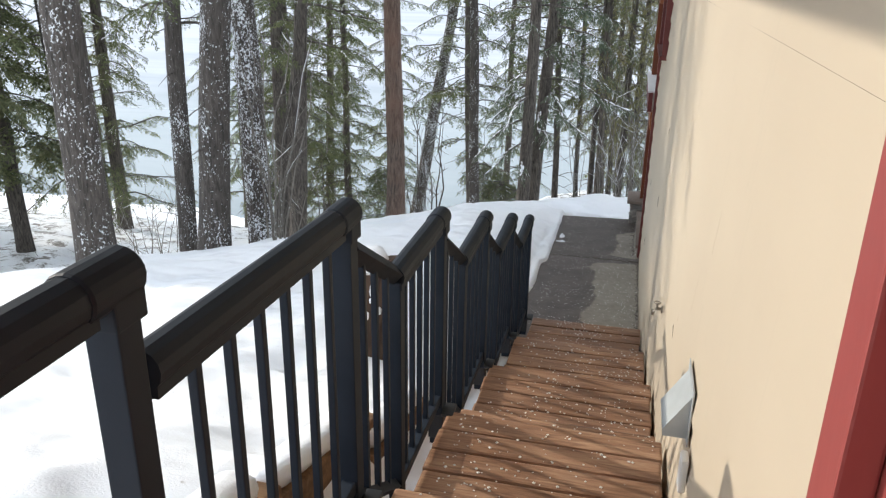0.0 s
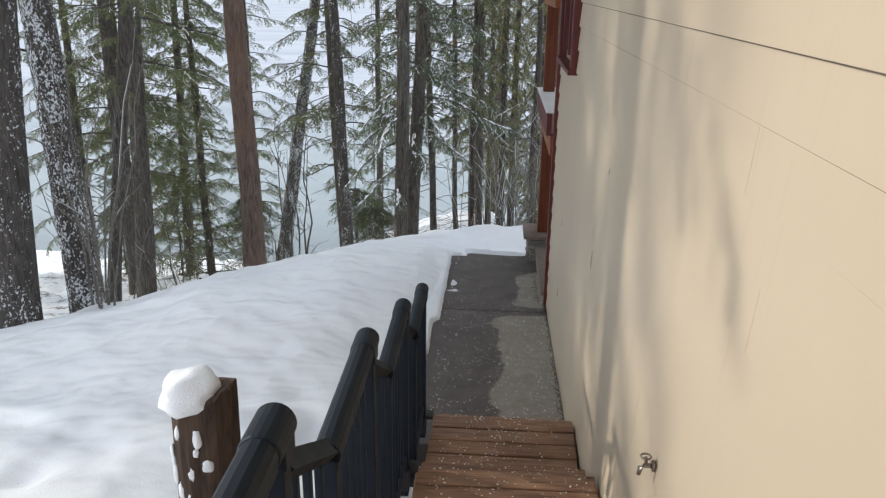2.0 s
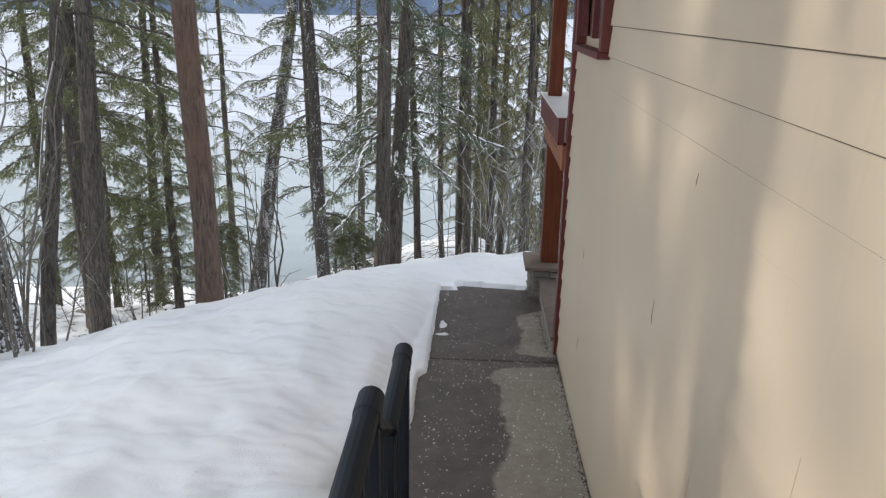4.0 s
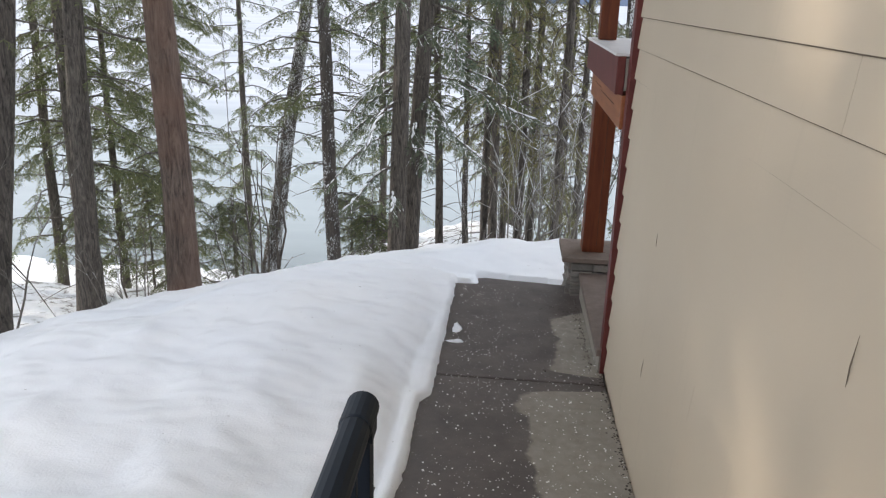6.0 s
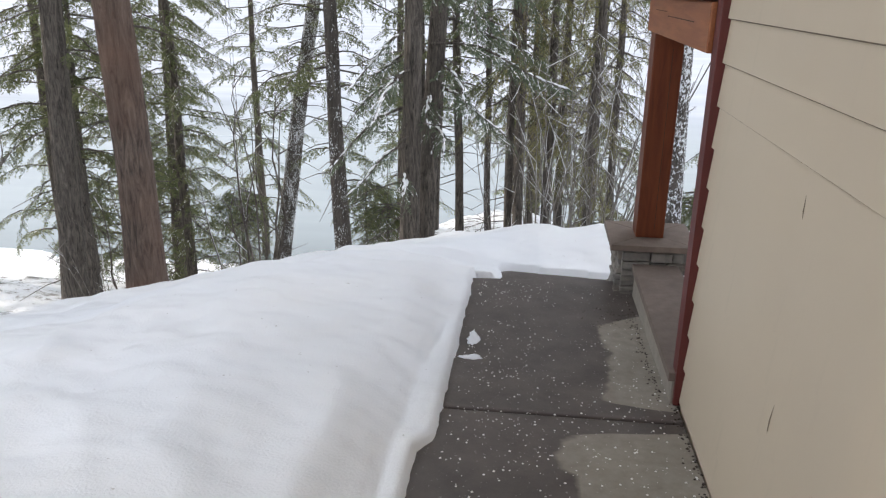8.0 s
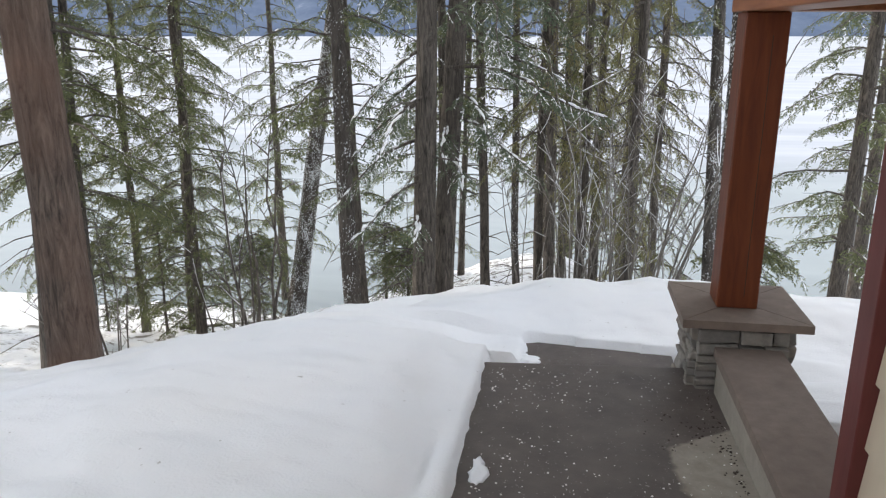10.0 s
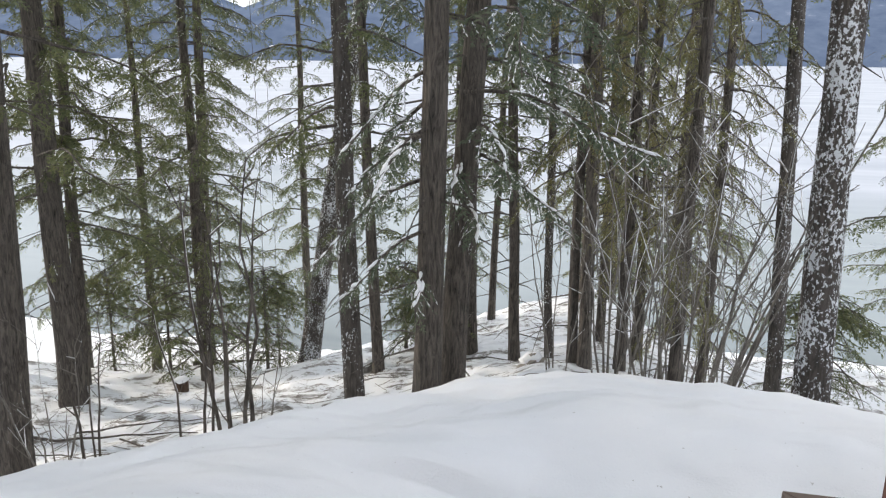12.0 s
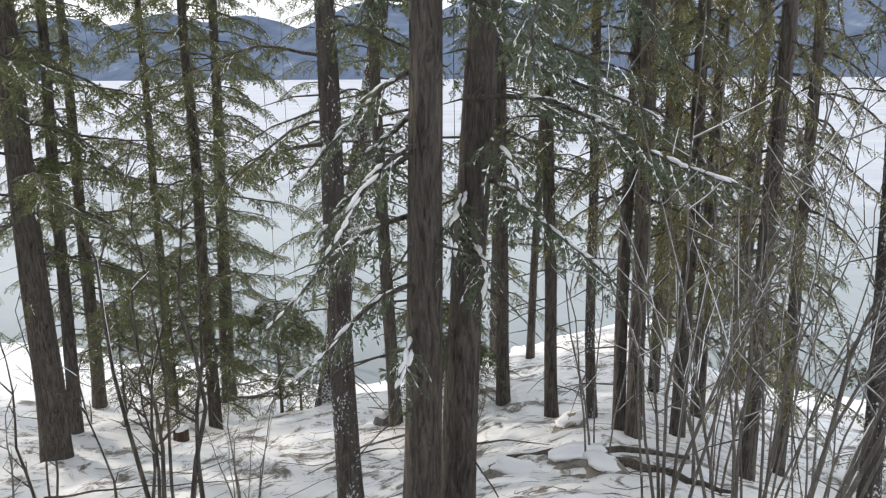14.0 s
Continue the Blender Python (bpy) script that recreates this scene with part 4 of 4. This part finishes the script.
def conifer(x, y, r, lean=(0, 0), bark=BARK, leaf_mat=NEEDLE, low=1.5, high=9.0, count=40, length=1.7, height=17.0, snow=0.35, dense=1.0, size=1.0, label="", dead=8, droop=0.45, zb=None, limbs=(), rise=0.12):
    seed = int(abs(x * 131 + y * 37)) % 9973
    rnd = random.Random(seed)
    zb = gz(x, y) if zb is None else zb
    tree = base("conifer_tree", (x, y, zb), label or "tall conifer with grey furrowed bark and snow-dusted needles", "tree", "trees on the bank")
    part("trunk", trunk_mesh(x, y, r, lean, height, seed * 0.37), bark, tree, smooth=True)
    wood, leaf, white = bmesh.new(), Leafage(), Leafage()
    for i in range(count):
        z = low + (high - low) * (i + rnd.random()) / count
        L = length * (0.3 + 0.95 * rnd.random() ** 0.8) * (1 - 0.62 * max(0, z - 1) / height)
        yaw = i * 2.399 + rnd.uniform(-0.5, 0.5)
        branch(rnd, wood, leaf, white, (lean[0] * z, lean[1] * z, z), yaw, L, rise + rnd.uniform(-0.1, 0.12), droop * rnd.uniform(0.7, 1.3), 0.007 + 0.007 * L, dense * (1.0 if zb + z < 4.6 else 0.3), snow, size * (1.0 if zb + z < 4.6 else 1.8))
    for z, yaw, L, rs, dr, sn in limbs:
        w2, l2, s2 = bmesh.new(), Leafage(), Leafage()
        pts = branch(rnd, w2, l2, s2, (lean[0] * z, lean[1] * z, z), yaw, L, rs, dr, 0.02, 1.5, sn, size * 0.85)
        limb = part("limb", w2, BARK, tree, "long limb laden with snow")
        tagged(l2.make("spray", leaf_mat, limb), kind="stuff")
        tagged(s2.make("snow", SNOW_CLUMP, limb), kind="stuff")
        sb = bmesh.new()
        for q in range(12):
            t = rnd.uniform(1.2, 5.9)
            k = int(t)
            p = pts[k].lerp(pts[min(k + 1, 6)], t - k) + Vector((rnd.uniform(-0.02, 0.02), rnd.uniform(-0.02, 0.02), 0.014))
            d = (pts[min(k + 1, 6)] - pts[k - 1]).normalized()
            w = rnd.uniform(0.010, 0.02)
            l = rnd.uniform(0.03, 0.08)
            sweep(sb, [p - d * l, p - d * l * 0.4, p + d * l * 0.3 + Vector((0, 0, 0.004)), p + d * l], [w * 0.25, w, w * 0.9, w * 0.2], 6, squash=0.75)
        tagged(part("snow", sb, SNOW_CLUMP, limb, smooth=True), kind="stuff")
    for i in range(dead):
        z = rnd.uniform(0.4, max(low + 1.0, 3.5))
        yaw = rnd.uniform(0, 6.28)
        L = rnd.uniform(0.25, 1.1)
        d = Vector((math.cos(yaw), math.sin(yaw), rnd.uniform(-0.45, 0.1)))
        p = Vector((lean[0] * z, lean[1] * z, z))
        sweep(wood, [p, p + d * L * 0.5, p + d * L + Vector((0, 0, -0.12 * L))], [0.011, 0.007, 0.003], 4, cap=False)
    # sparse upper crown
    for i in range(26):
        z = high + (height - high) * (i + rnd.random()) / 26
        L = (0.25 + length * 0.9 * (1 - (z - high) / (height - high + 0.1))) * rnd.uniform(0.7, 1.1)
        branch(rnd, wood, leaf, white, (lean[0] * z, lean[1] * z, z), i * 2.4, L, 0.1, 0.4, 0.010, 0.22, 0.1, size * 2.3, 4)
    tagged(part("branchwork", wood, BARK, tree), kind="stuff")
    tagged(leaf.make("crown", leaf_mat, tree, "drooping needle sprays"), kind="stuff")
    tagged(white.make("snow", SNOW_CLUMP, tree, "thin snow lying on the sprays"), kind="stuff")
    return tree


def shrub(x, y, stems, height, spread, lean=(0, 0), label="", thick=0.013, snow=0.5, seed=0, mat_=None, twigs=6):
    rnd = random.Random(seed + int(abs(x * 77 + y * 19)))
    sh = base("shrub", (x, y, gz(x, y) - 0.1), label or "bare grey shrub of many thin stems dusted with snow", "shrub", "bare shrubs")
    for s in range(stems):
        wood, white = bmesh.new(), bmesh.new()
        yaw = 2 * math.pi * s / stems + rnd.uniform(-0.5, 0.5)
        out = Vector((math.cos(yaw), math.sin(yaw), 0)) * spread * rnd.uniform(0.25, 1.0) + Vector((lean[0], lean[1], 0))
        H = height * rnd.uniform(0.6, 1.1)
        p0 = Vector((math.cos(yaw), math.sin(yaw), 0)) * rnd.uniform(0.02, 0.22)
        n = 9
        pts = []
        for i in range(n):
            t = i / (n - 1)
            w = Vector((noise.noise(Vector((t * 3, s, seed))), noise.noise(Vector((t * 3, s + 9, seed))), 0)) * 0.16 * t * H * 0.5
            pts.append(p0 + out * (t ** 1.25) * H + Vector((0, 0, H * t)) + w)
        r = thick * rnd.uniform(0.6, 1.2)
        rad = [r * (1 - 0.8 * i / (n - 1)) for i in range(n)]
        sweep(wood, pts, rad, 6, cap=False)
        for b in range(twigs):
            t = rnd.uniform(0.25, 0.95)
            k = min(int(t * (n - 1)), n - 2)
            p = pts[k].lerp(pts[k + 1], t * (n - 1) - k)
            ya = rnd.uniform(0, 6.28)
            L = H * rnd.uniform(0.07, 0.24) * (1.1 - 0.5 * t)
            d = Vector((math.cos(ya) * 0.7, math.sin(ya) * 0.7, rnd.uniform(0.25, 1.0))).normalized()
            q1 = p + d * L * 0.5 + Vector((0, 0, 0.04 * L))
            q2 = p + d * L + Vector((rnd.uniform(-0.1, 0.1), rnd.uniform(-0.1, 0.1), 0.1)) * L
            sweep(wood, [p, q1, q2], [r * 0.42, r * 0.3, r * 0.12], 4, cap=False)
            if rnd.random() < snow:
                o = Vector((0, 0, r * 0.5))
                sweep(white, [p + o, q1 + o, q2 + o], [r * 0.3, r * 0.26, r * 0.12], 4, cap=False)
            for c in range(2):
                e = q1.lerp(q2, rnd.random())
                dd = Vector((rnd.uniform(-1, 1), rnd.uniform(-1, 1), rnd.uniform(0, 0.9))).normalized() * L * 0.4
                sweep(wood, [e, e + dd], [r * 0.2, r * 0.08], 3, cap=False)
        if rnd.random() < snow:
            k0 = rnd.randint(1, 4)
            o = Vector((-out.x, -out.y, 0)).normalized() * r * 0.4 + Vector((0, 0, r * 0.3))
            sweep(white, [p + o for p in pts[k0:k0 + 4]], [v * 0.45 for v in rad[k0:k0 + 4]], 5, cap=False)
        st = part("stem", wood, mat_ or BARK_TWIG, sh)
        if len(white.verts):
            tagged(part("snow", white, SNOW_CLUMP, st, "thin snow lying on the twigs"), kind="stuff")
        else:
            white.free()
    return sh


# trunks close to the yard
conifer(-3.33, 10.65, 0.138, (-0.002, -0.017), BARK_RED, low=5.5, high=9, count=12, length=2.0, label="straight red-brown conifer trunk at the edge of the snow", dead=5)
conifer(-5.29, 6.42, 0.20, (-0.002, 0), BARK_DUST, low=4.5, high=9, count=12, length=1.8, label="leaning grey trunk plastered with blown snow", dead=5)
conifer(-6.55, 10.0, 0.15, (0.035, 0), BARK_DUST, low=4.2, high=9, count=16, length=2.0, dead=10)
conifer(-5.21, 8.55, 0.20, (0.111, 0), BARK_DUST, low=5, high=9, count=14, length=2.2, label="thick dark furrowed conifer trunk", dead=8)
conifer(-4.97, 9.48, 0.185, (-0.018, 0), BARK_SNOW, low=4.8, high=9, count=12, length=2.0, label="grey trunk with snow blown onto its bark", dead=6)
conifer(-7.30, 15.52, 0.20, (0.066, 0.008), BARK, low=4.6, high=10, count=22, length=2.2, label="dark conifer trunk with dead lower twigs", dead=14)
conifer(-5.59, 11.02, 0.095, (0.153, 0.002), BARK, low=4.4, high=9, count=14, length=1.8, dead=10)
conifer(-3.23, 16.5, 0.122, (-0.047, 0.056), BARK_DUST, low=3.2, high=9, count=24, length=1.6, label="slender dark conifer with lichen and snow on its bark", dead=16)
D_LIMBS_L = [(2.75, 3.0, 0.9, -0.35, 0.45, 0.95), (2.35, 3.5, 1.05, -0.25, 0.5, 0.95), (3.0, 2.5, 0.8, -0.3, 0.4, 0.9), (1.9, 3.8, 0.9, -0.3, 0.4, 0.9), (2.8, 4.3, 0.9, -0.2, 0.6, 0.95), (1.5, 4.7, 0.6, -0.1, 0.4, 0.8), (3.3, 3.7, 0.8, -0.5, 0.4, 0.95)]
D_LIMBS_R = [(3.25, -0.35, 1.75, -0.08, 0.24, 0.95), (3.0, -0.9, 0.9, -0.15, 0.4, 0.95), (2.7, -0.5, 1.2, -0.2, 0.35, 0.9), (3.5, 0.2, 1.3, -0.1, 0.3, 0.9), (2.6, -1.6, 0.8, -0.1, 0.5, 0.9), (2.2, -1.2, 0.7, -0.1, 0.4, 0.9)]
conifer(-1.98, 14.93, 0.128, (0.016, -0.002), BARK, NEEDLE_BLUE, low=3.6, high=9, count=26, length=1.9, snow=0.75, label="dark double-trunk conifer with snow-laden drooping limbs", limbs=D_LIMBS_L, dead=14)
conifer(-1.84, 15.42, 0.135, (0.048, 0.018), BARK, NEEDLE_BLUE, low=3.4, high=9, count=24, length=1.9, snow=0.75, label="furrowed conifer trunk with snowy limbs reaching sideways", limbs=D_LIMBS_R, dead=14)
conifer(1.34, 14.72, 0.145, (-0.03, 0.01), BARK_SNOW, low=5.5, high=9, count=10, length=1.6, label="trunk thickly plastered with snow", dead=3)
conifer(1.95, 18.8, 0.108, (-0.045, 0), BARK_DUST, low=4.5, high=9, count=14, length=1.4, dead=6)

# trees farther down the bank
conifer(-6.60, 23.05, 0.22, (0.17, 0.015), BARK_SNOW, low=3.8, high=10, count=26, length=1.8, label="strongly leaning snow-speckled trunk", dead=8)
conifer(-1.72, 19.9, 0.088, (-0.037, 0), BARK, low=3.2, high=9, count=30, length=1.4, dead=18)
conifer(-2.60, 20.9, 0.10, (-0.018, 0), BARK, low=3.0, high=10, count=34, length=1.6, dead=16)
conifer(-4.10, 20.2, 0.097, (-0.04, 0), BARK, low=1.8, high=9, count=36, length=1.5, dead=14)
conifer(-1.13, 19.3, 0.065, (-0.028, 0), BARK_DUST, low=2.6, high=9, count=26, length=1.2, dead=12)
conifer(-0.58, 18.05, 0.085, (-0.013, 0), BARK, low=3.0, high=9, count=26, length=1.3, dead=12)
conifer(-2.80, 24.47, 0.08, (0.03, 0), BARK, low=2.0, high=9, count=34, length=1.4, dead=12)
conifer(-9.03, 18.7, 0.217, (0.002, 0.006), BARK, low=3.0, high=12, count=40, length=2.6, snow=0.3, dense=1.3, label="dark trunk standing above the shore with sweeping branches", dead=14)
conifer(-9.68, 19.8, 0.108, (0.044, 0), BARK, low=3.0, high=11, count=46, length=2.3, snow=0.3, dense=1.4, dead=20, label="slim dark conifer with long level branches")
conifer(-10.8, 26.1, 0.18, (0.034, 0), BARK, low=1.0, high=12, count=76, length=2.5, dense=1.3, dead=16, label="conifer with drooping branches down to the shore")
conifer(-9.45, 29.85, 0.135, (0.0, 0), BARK, low=2.0, high=12, count=60, length=2.1, dead=12)
conifer(-13.0, 15.75, 0.38, (-0.04, 0), BARK_DUST, low=5, high=12, count=22, length=2.6, label="stout trunk speckled with snow", dead=10)
conifer(-14.5, 19.0, 0.20, (0, 0), BARK, low=1.0, high=12, count=60, length=2.8, snow=0.25, dead=10, label="dark spruce with long drooping branches")
conifer(-17.5, 22.0, 0.22, (0, 0), BARK, low=1.0, high=12, count=56, length=2.8, snow=0.25, dead=10)
conifer(-11.8, 25.2, 0.12, (0, 0), BARK, low=0.5, high=10, count=80, length=1.9, snow=0.5, dead=8, label="full conifer with snowy branches above the shore")
conifer(-13.4, 24.5, 0.16, (0.02, 0), BARK, low=1.5, high=11, count=56, length=2.4, dead=14)
conifer(-4.4, 28.5, 0.14, (0, 0), BARK, low=2.4, high=11, count=46, length=1.8, dead=12)
conifer(-0.8, 26.0, 0.16, (0, 0), BARK, low=1.8, high=11, count=44, length=2.0, dead=14)
conifer(5.0, 22.0, 0.16, (0, 0), BARK, low=1.2, high=11, count=56, length=2.2, dead=10, label="full green conifer with snowy branches")
conifer(6.8, 26.0, 0.18, (0, 0), BARK, low=1.0, high=12, count=56, length=2.4, dead=10)
conifer(-8.4, 21.9, 0.12, (0, 0), BARK, low=0.5, high=9, count=84, length=1.7, dense=1.0, dead=10, label="full conifer with feathery drooping branches")

# tall conifers added towards the sun, mostly out of view, to shade the yard
rnd = random.Random(11)
spots = [(-x, 6.5 + 0.30 * x + f) for x, f in ((13.5, 0.6), (14.5, 4.2), (16, 2.4), (18.5, -0.8), (19, 4.0), (20.5, 2.2), (23.5, 0.8), (24.5, 3.4), (27, 1.8), (28.5, 4.2), (31, 3.0))]
first = None
for i, (tx, ty) in enumerate(spots):
    if i < 3:
        t = conifer(tx, ty, 0.2, (0, 0), BARK, low=2.5, high=12, count=56, length=2.7, height=19, snow=0.1, dense=0.9, size=1.95, label="tall dark conifer added beside the yard to shade it", dead=6)
        first = (first or []) + [t]
    else:
        copy_thing(first[i % 3], Matrix.Translation((tx, ty, gz(tx, ty))) @ Matrix.Rotation(i * 1.7, 4, "Z"))

conifer(1.0, 24.0, 0.15, (0, 0), BARK, low=1.0, high=11, count=60, length=2.0, dead=12)
conifer(-0.2, 29.5, 0.16, (0, 0), BARK, low=1.0, high=11, count=60, length=2.2, dead=12)

# cedars with yellow-green foliage
for cx, cy, cr, cl in ((-0.75, 18.2, 0.07, 2.6), (-0.1, 19.0, 0.085, 2.0), (0.55, 17.8, 0.08, 1.2), (1.0, 18.8, 0.07, 1.0), (0.2, 20.6, 0.09, 1.2), (-0.4, 21.5, 0.08, 1.2), (0.8, 20.0, 0.07, 0.8)):
    conifer(cx, cy, cr, (0.0, 0), BARK, CEDAR, low=cl, high=9, count=66, length=1.05, snow=0.4, dense=1.6, droop=0.75, rise=0.0, size=0.62, label="cedar with hanging yellow-green sprays and some snow", dead=14)

# young conifers low on the bank
for cx, cy, h in ((-9.3, 22.0, 3.4), (-7.3, 22.5, 2.4), (-4.1, 22.0, 1.8), (-8.2, 25.0, 2.6), (-3.4, 21.0, 1.2), (2.6, 19.2, 1.8), (-11.8, 23.5, 2.8)):
    conifer(cx, cy, 0.035, (0, 0), BARK, low=0.25, high=h * 0.8, count=34, length=0.8, height=h, snow=0.55, size=0.7, label="young conifer dusted with snow", dead=3)

# bare shrubs and saplings
shrub(-0.3, 14.9, 8, 3.3, 0.34, seed=1, snow=0.4)
shrub(0.2, 15.3, 7, 3.4, 0.34, seed=2, snow=0.4)
shrub(-0.9, 17.0, 4, 3.0, 0.25, seed=12, snow=0.6)
shrub(0.1, 16.4, 7, 3.6, 0.24, seed=21, snow=0.6, twigs=9)
shrub(0.5, 16.3, 6, 3.6, 0.24, seed=22, snow=0.6, twigs=9)
shrub(1.0, 16.8, 5, 3.4, 0.2, seed=24, snow=0.6, twigs=9)
shrub(0.62, 14.9, 6, 3.2, 0.18, (0.30, 0), seed=3, thick=0.02, snow=0.35)
shrub(-3.75, 14.6, 5, 3.4, 0.16, seed=4, thick=0.022, snow=0.15, label="thin dark bare saplings", mat_=BARK)
shrub(-4.35, 14.9, 3, 3.2, 0.16, seed=14, thick=0.02, snow=0.15, label="thin dark bare saplings", mat_=BARK)
shrub(-4.55, 9.1, 7, 2.9, 0.36, (0.12, 0), seed=5, thick=0.016, snow=0.15)
shrub(-5.1, 10.2, 6, 2.8, 0.34, seed=6, thick=0.014, snow=0.2)
shrub(-7.8, 11.2, 7, 3.2, 0.35, seed=7, thick=0.016, snow=0.25)
shrub(-9.5, 13.0, 6, 3.0, 0.35, seed=8, thick=0.016, snow=0.3)
shrub(-6.2, 15.0, 6, 2.2, 0.4, seed=9, thick=0.013, snow=0.3)
shrub(-4.9, 17.2, 7, 1.9, 0.35, seed=10, thick=0.012, snow=0.35)
shrub(-2.6, 18.4, 6, 1.5, 0.4, seed=11, thick=0.010, snow=0.4)
shrub(-6.8, 16.3, 3, 3.3, 0.12, seed=15, thick=0.02, snow=0.1, mat_=BARK)

# ---- fallen twigs on the bank ----
rnd = random.Random(77)
tw = bmesh.new()
for i in range(800):
    x, y = rnd.uniform(-8.5, 3.0), rnd.uniform(10.0, 20.0)
    s = float(beyond(x, y))
    if s < (2.9 if x < -2.8 else 3.4):
        continue
    L = rnd.uniform(0.12, 0.6) if rnd.random() < 0.85 or x > -3 else rnd.uniform(0.8, 1.8)
    a = rnd.uniform(0, 6.28)
    p = []
    for k in range(4):
        t = k / 3 - 0.5
        px, py = x + math.cos(a) * L * t + rnd.uniform(-0.03, 0.03), y + math.sin(a) * L * t
        p.append((px, py, gz(px, py) + bumps(px, py) * 1.5 + rnd.uniform(0.0, 0.03)))
    r = rnd.uniform(0.002, 0.005) + 0.003 * (L > 0.8)
    sweep(tw, p, [r, r, r * 0.8, r * 0.4], 4, cap=False)
tagged(link("fallen_twigs", tw, BARK_TWIG), "dry fallen twigs and branches lying on thin snow", "twigs", kind="stuff")

for i, (x, y, L, a, r) in enumerate(((-4.6, 13.2, 3.4, 0.5, 0.022), (-4.9, 12.6, 2.4, 0.3, 0.016), (-0.9, 17.3, 1.8, 0.2, 0.06), (-0.2, 16.4, 1.1, -0.5, 0.05), (-10.2, 26.4, 2.2, 0.55, 0.07), (-7.2, 17.0, 2.8, 0.13, 0.024), (-6.6, 17.6, 2.6, 0.28, 0.016), (-7.3, 16.3, 2.2, 0.02, 0.014), (-6.0, 16.5, 1.9, -0.45, 0.014), (-5.2, 15.6, 1.6, 0.75, 0.012))):
    fb = base("fallen_branch", (x, y, gz(x, y) + 0.06), "fallen grey branch lying on the snowy bank", "branch", "fallen branches", turn=a)
    pts = []
    for k in range(9):
        t = L * (k / 8 - 0.5)
        wx, wy = x + math.cos(a) * t, y + math.sin(a) * t
        pts.append((t, 0.05 * noise.noise(Vector((k * 0.6, i, 0))), gz(wx, wy) - gz(x, y) + 0.06 * noise.noise(Vector((k * 0.7, i, 4)))))
    part("stick", sweep(bmesh.new(), pts, [r * (1 - 0.7 * k / 8) for k in range(9)], 8), BARK, fb)

# ---- stones on the bank ----
for i, (x, y, a, c, h) in enumerate(((-1.62, 16.6, 0.24, 0.15, 0.11), (-1.05, 16.9, 0.30, 0.16, 0.12), (-1.35, 18.8, 0.26, 0.14, 0.10), (-4.39, 20.4, 0.17, 0.15, 0.16), (-0.75, 16.2, 0.20, 0.13, 0.10), (-2.9, 18.9, 0.2, 0.14, 0.1))):
    st = base("stone", (x, y, gz(x, y)), "grey field stone on the bank under a cover of snow", "stone", "stones on the bank", turn=0.6 * i)
    part("rock", blob(bmesh.new(), (0, 0, 0.03), (a, c, h), 41.0 + 3 * i, 3, 0.55), STONE, st)
    part("snow_cap", blob(bmesh.new(), (0.02, 0.02, 0.03 + h * 0.75), (a * 0.92, c * 0.9, h * 0.42), 61.0 + 3 * i, 3, 0.4), SNOW_CLUMP, st, "soft cover of snow", smooth=True)

# ---- ice-melt grains ----
rnd = random.Random(5)
gv, gf = [], []


def grain(x, y, z, s):
    n = len(gv)
    a = rnd.uniform(0, 6.28)
    c, d = math.cos(a) * s, math.sin(a) * s
    h = s * rnd.uniform(0.5, 1.0)
    gv.extend([(x + c, y + d, z), (x - d, y + c, z), (x - c, y - d, z), (x + d, y - c, z), (x, y, z + h)])
    gf.extend([(n, n + 1, n + 4), (n + 1, n + 2, n + 4), (n + 2, n + 3, n + 4), (n + 3, n, n + 4)])


for i in range(2300):
    x, y = rnd.uniform(-0.70, 0.25), rnd.uniform(6.0, 9.9)
    cl = noise.noise(Vector((x * 3, y * 2.2, 1.0)))
    if cl + rnd.uniform(-0.5, 0.5) > -0.12:
        grain(x, y, slab_z(y), 0.002 + 0.0045 * rnd.random() ** 2)
for i in range(120):
    x, y = rnd.uniform(-0.5, 0.2), rnd.uniform(10.0, 10.7)
    grain(x, y, -0.39, rnd.uniform(0.003, 0.006))
for y0, z0 in TREADS:
    if y0 < 0:
        continue
    for i in range(95):
        x, y = rnd.uniform(-0.55, 0.22), y0 + rnd.uniform(-0.066, 0.066)
        if noise.noise(Vector((x * 2.5, y * 2, 7))) + rnd.uniform(-0.5, 0.6) > 0.05:
            grain(x, y, z0 + 0.001, 0.003 + 0.005 * rnd.random() ** 2)
salt = soup("ice_melt_grains", gv, gf, SALT)
tagged(salt, "scattered white ice-melt grains on stairs and walk", "ice melt", kind="stuff")

# ---- debris along the wall and thin snow left on the walk ----
gv, gf = [], []
for i in range(420):
    y = rnd.uniform(6.05, 9.7)
    x = 0.252 - abs(rnd.gauss(0, 0.018)) if y < 8.4 else 0.20 - abs(rnd.gauss(0, 0.02))
    grain(x, y, slab_z(y), rnd.uniform(0.003, 0.008))
for i in range(60):
    y = rnd.uniform(9.2, 9.5)
    grain(rnd.uniform(-0.1, 0.15), y, slab_z(y), rnd.uniform(0.003, 0.008))
tagged(soup("leaf_debris", gv, gf, DARKGAP), "dark leaf and soil crumbs along the foot of the wall", "debris", kind="stuff")
for i, (x, y, a, c) in enumerate(((-0.665, 8.95, 0.028, 0.07), (-0.65, 8.72, 0.05, 0.02), (-0.60, 10.78, 0.09, 0.08))):
    z = slab_z(y) if y < 10 else -0.39
    sp = link("snow_patch", blob(bmesh.new(), (x, y, z), (a, c, 0.012), 30.0 + i, 3, 0.6), SNOW_CLUMP, smooth=True)
    tagged(sp, "thin remnant of snow on the concrete walk", "snow", "snow remnants")
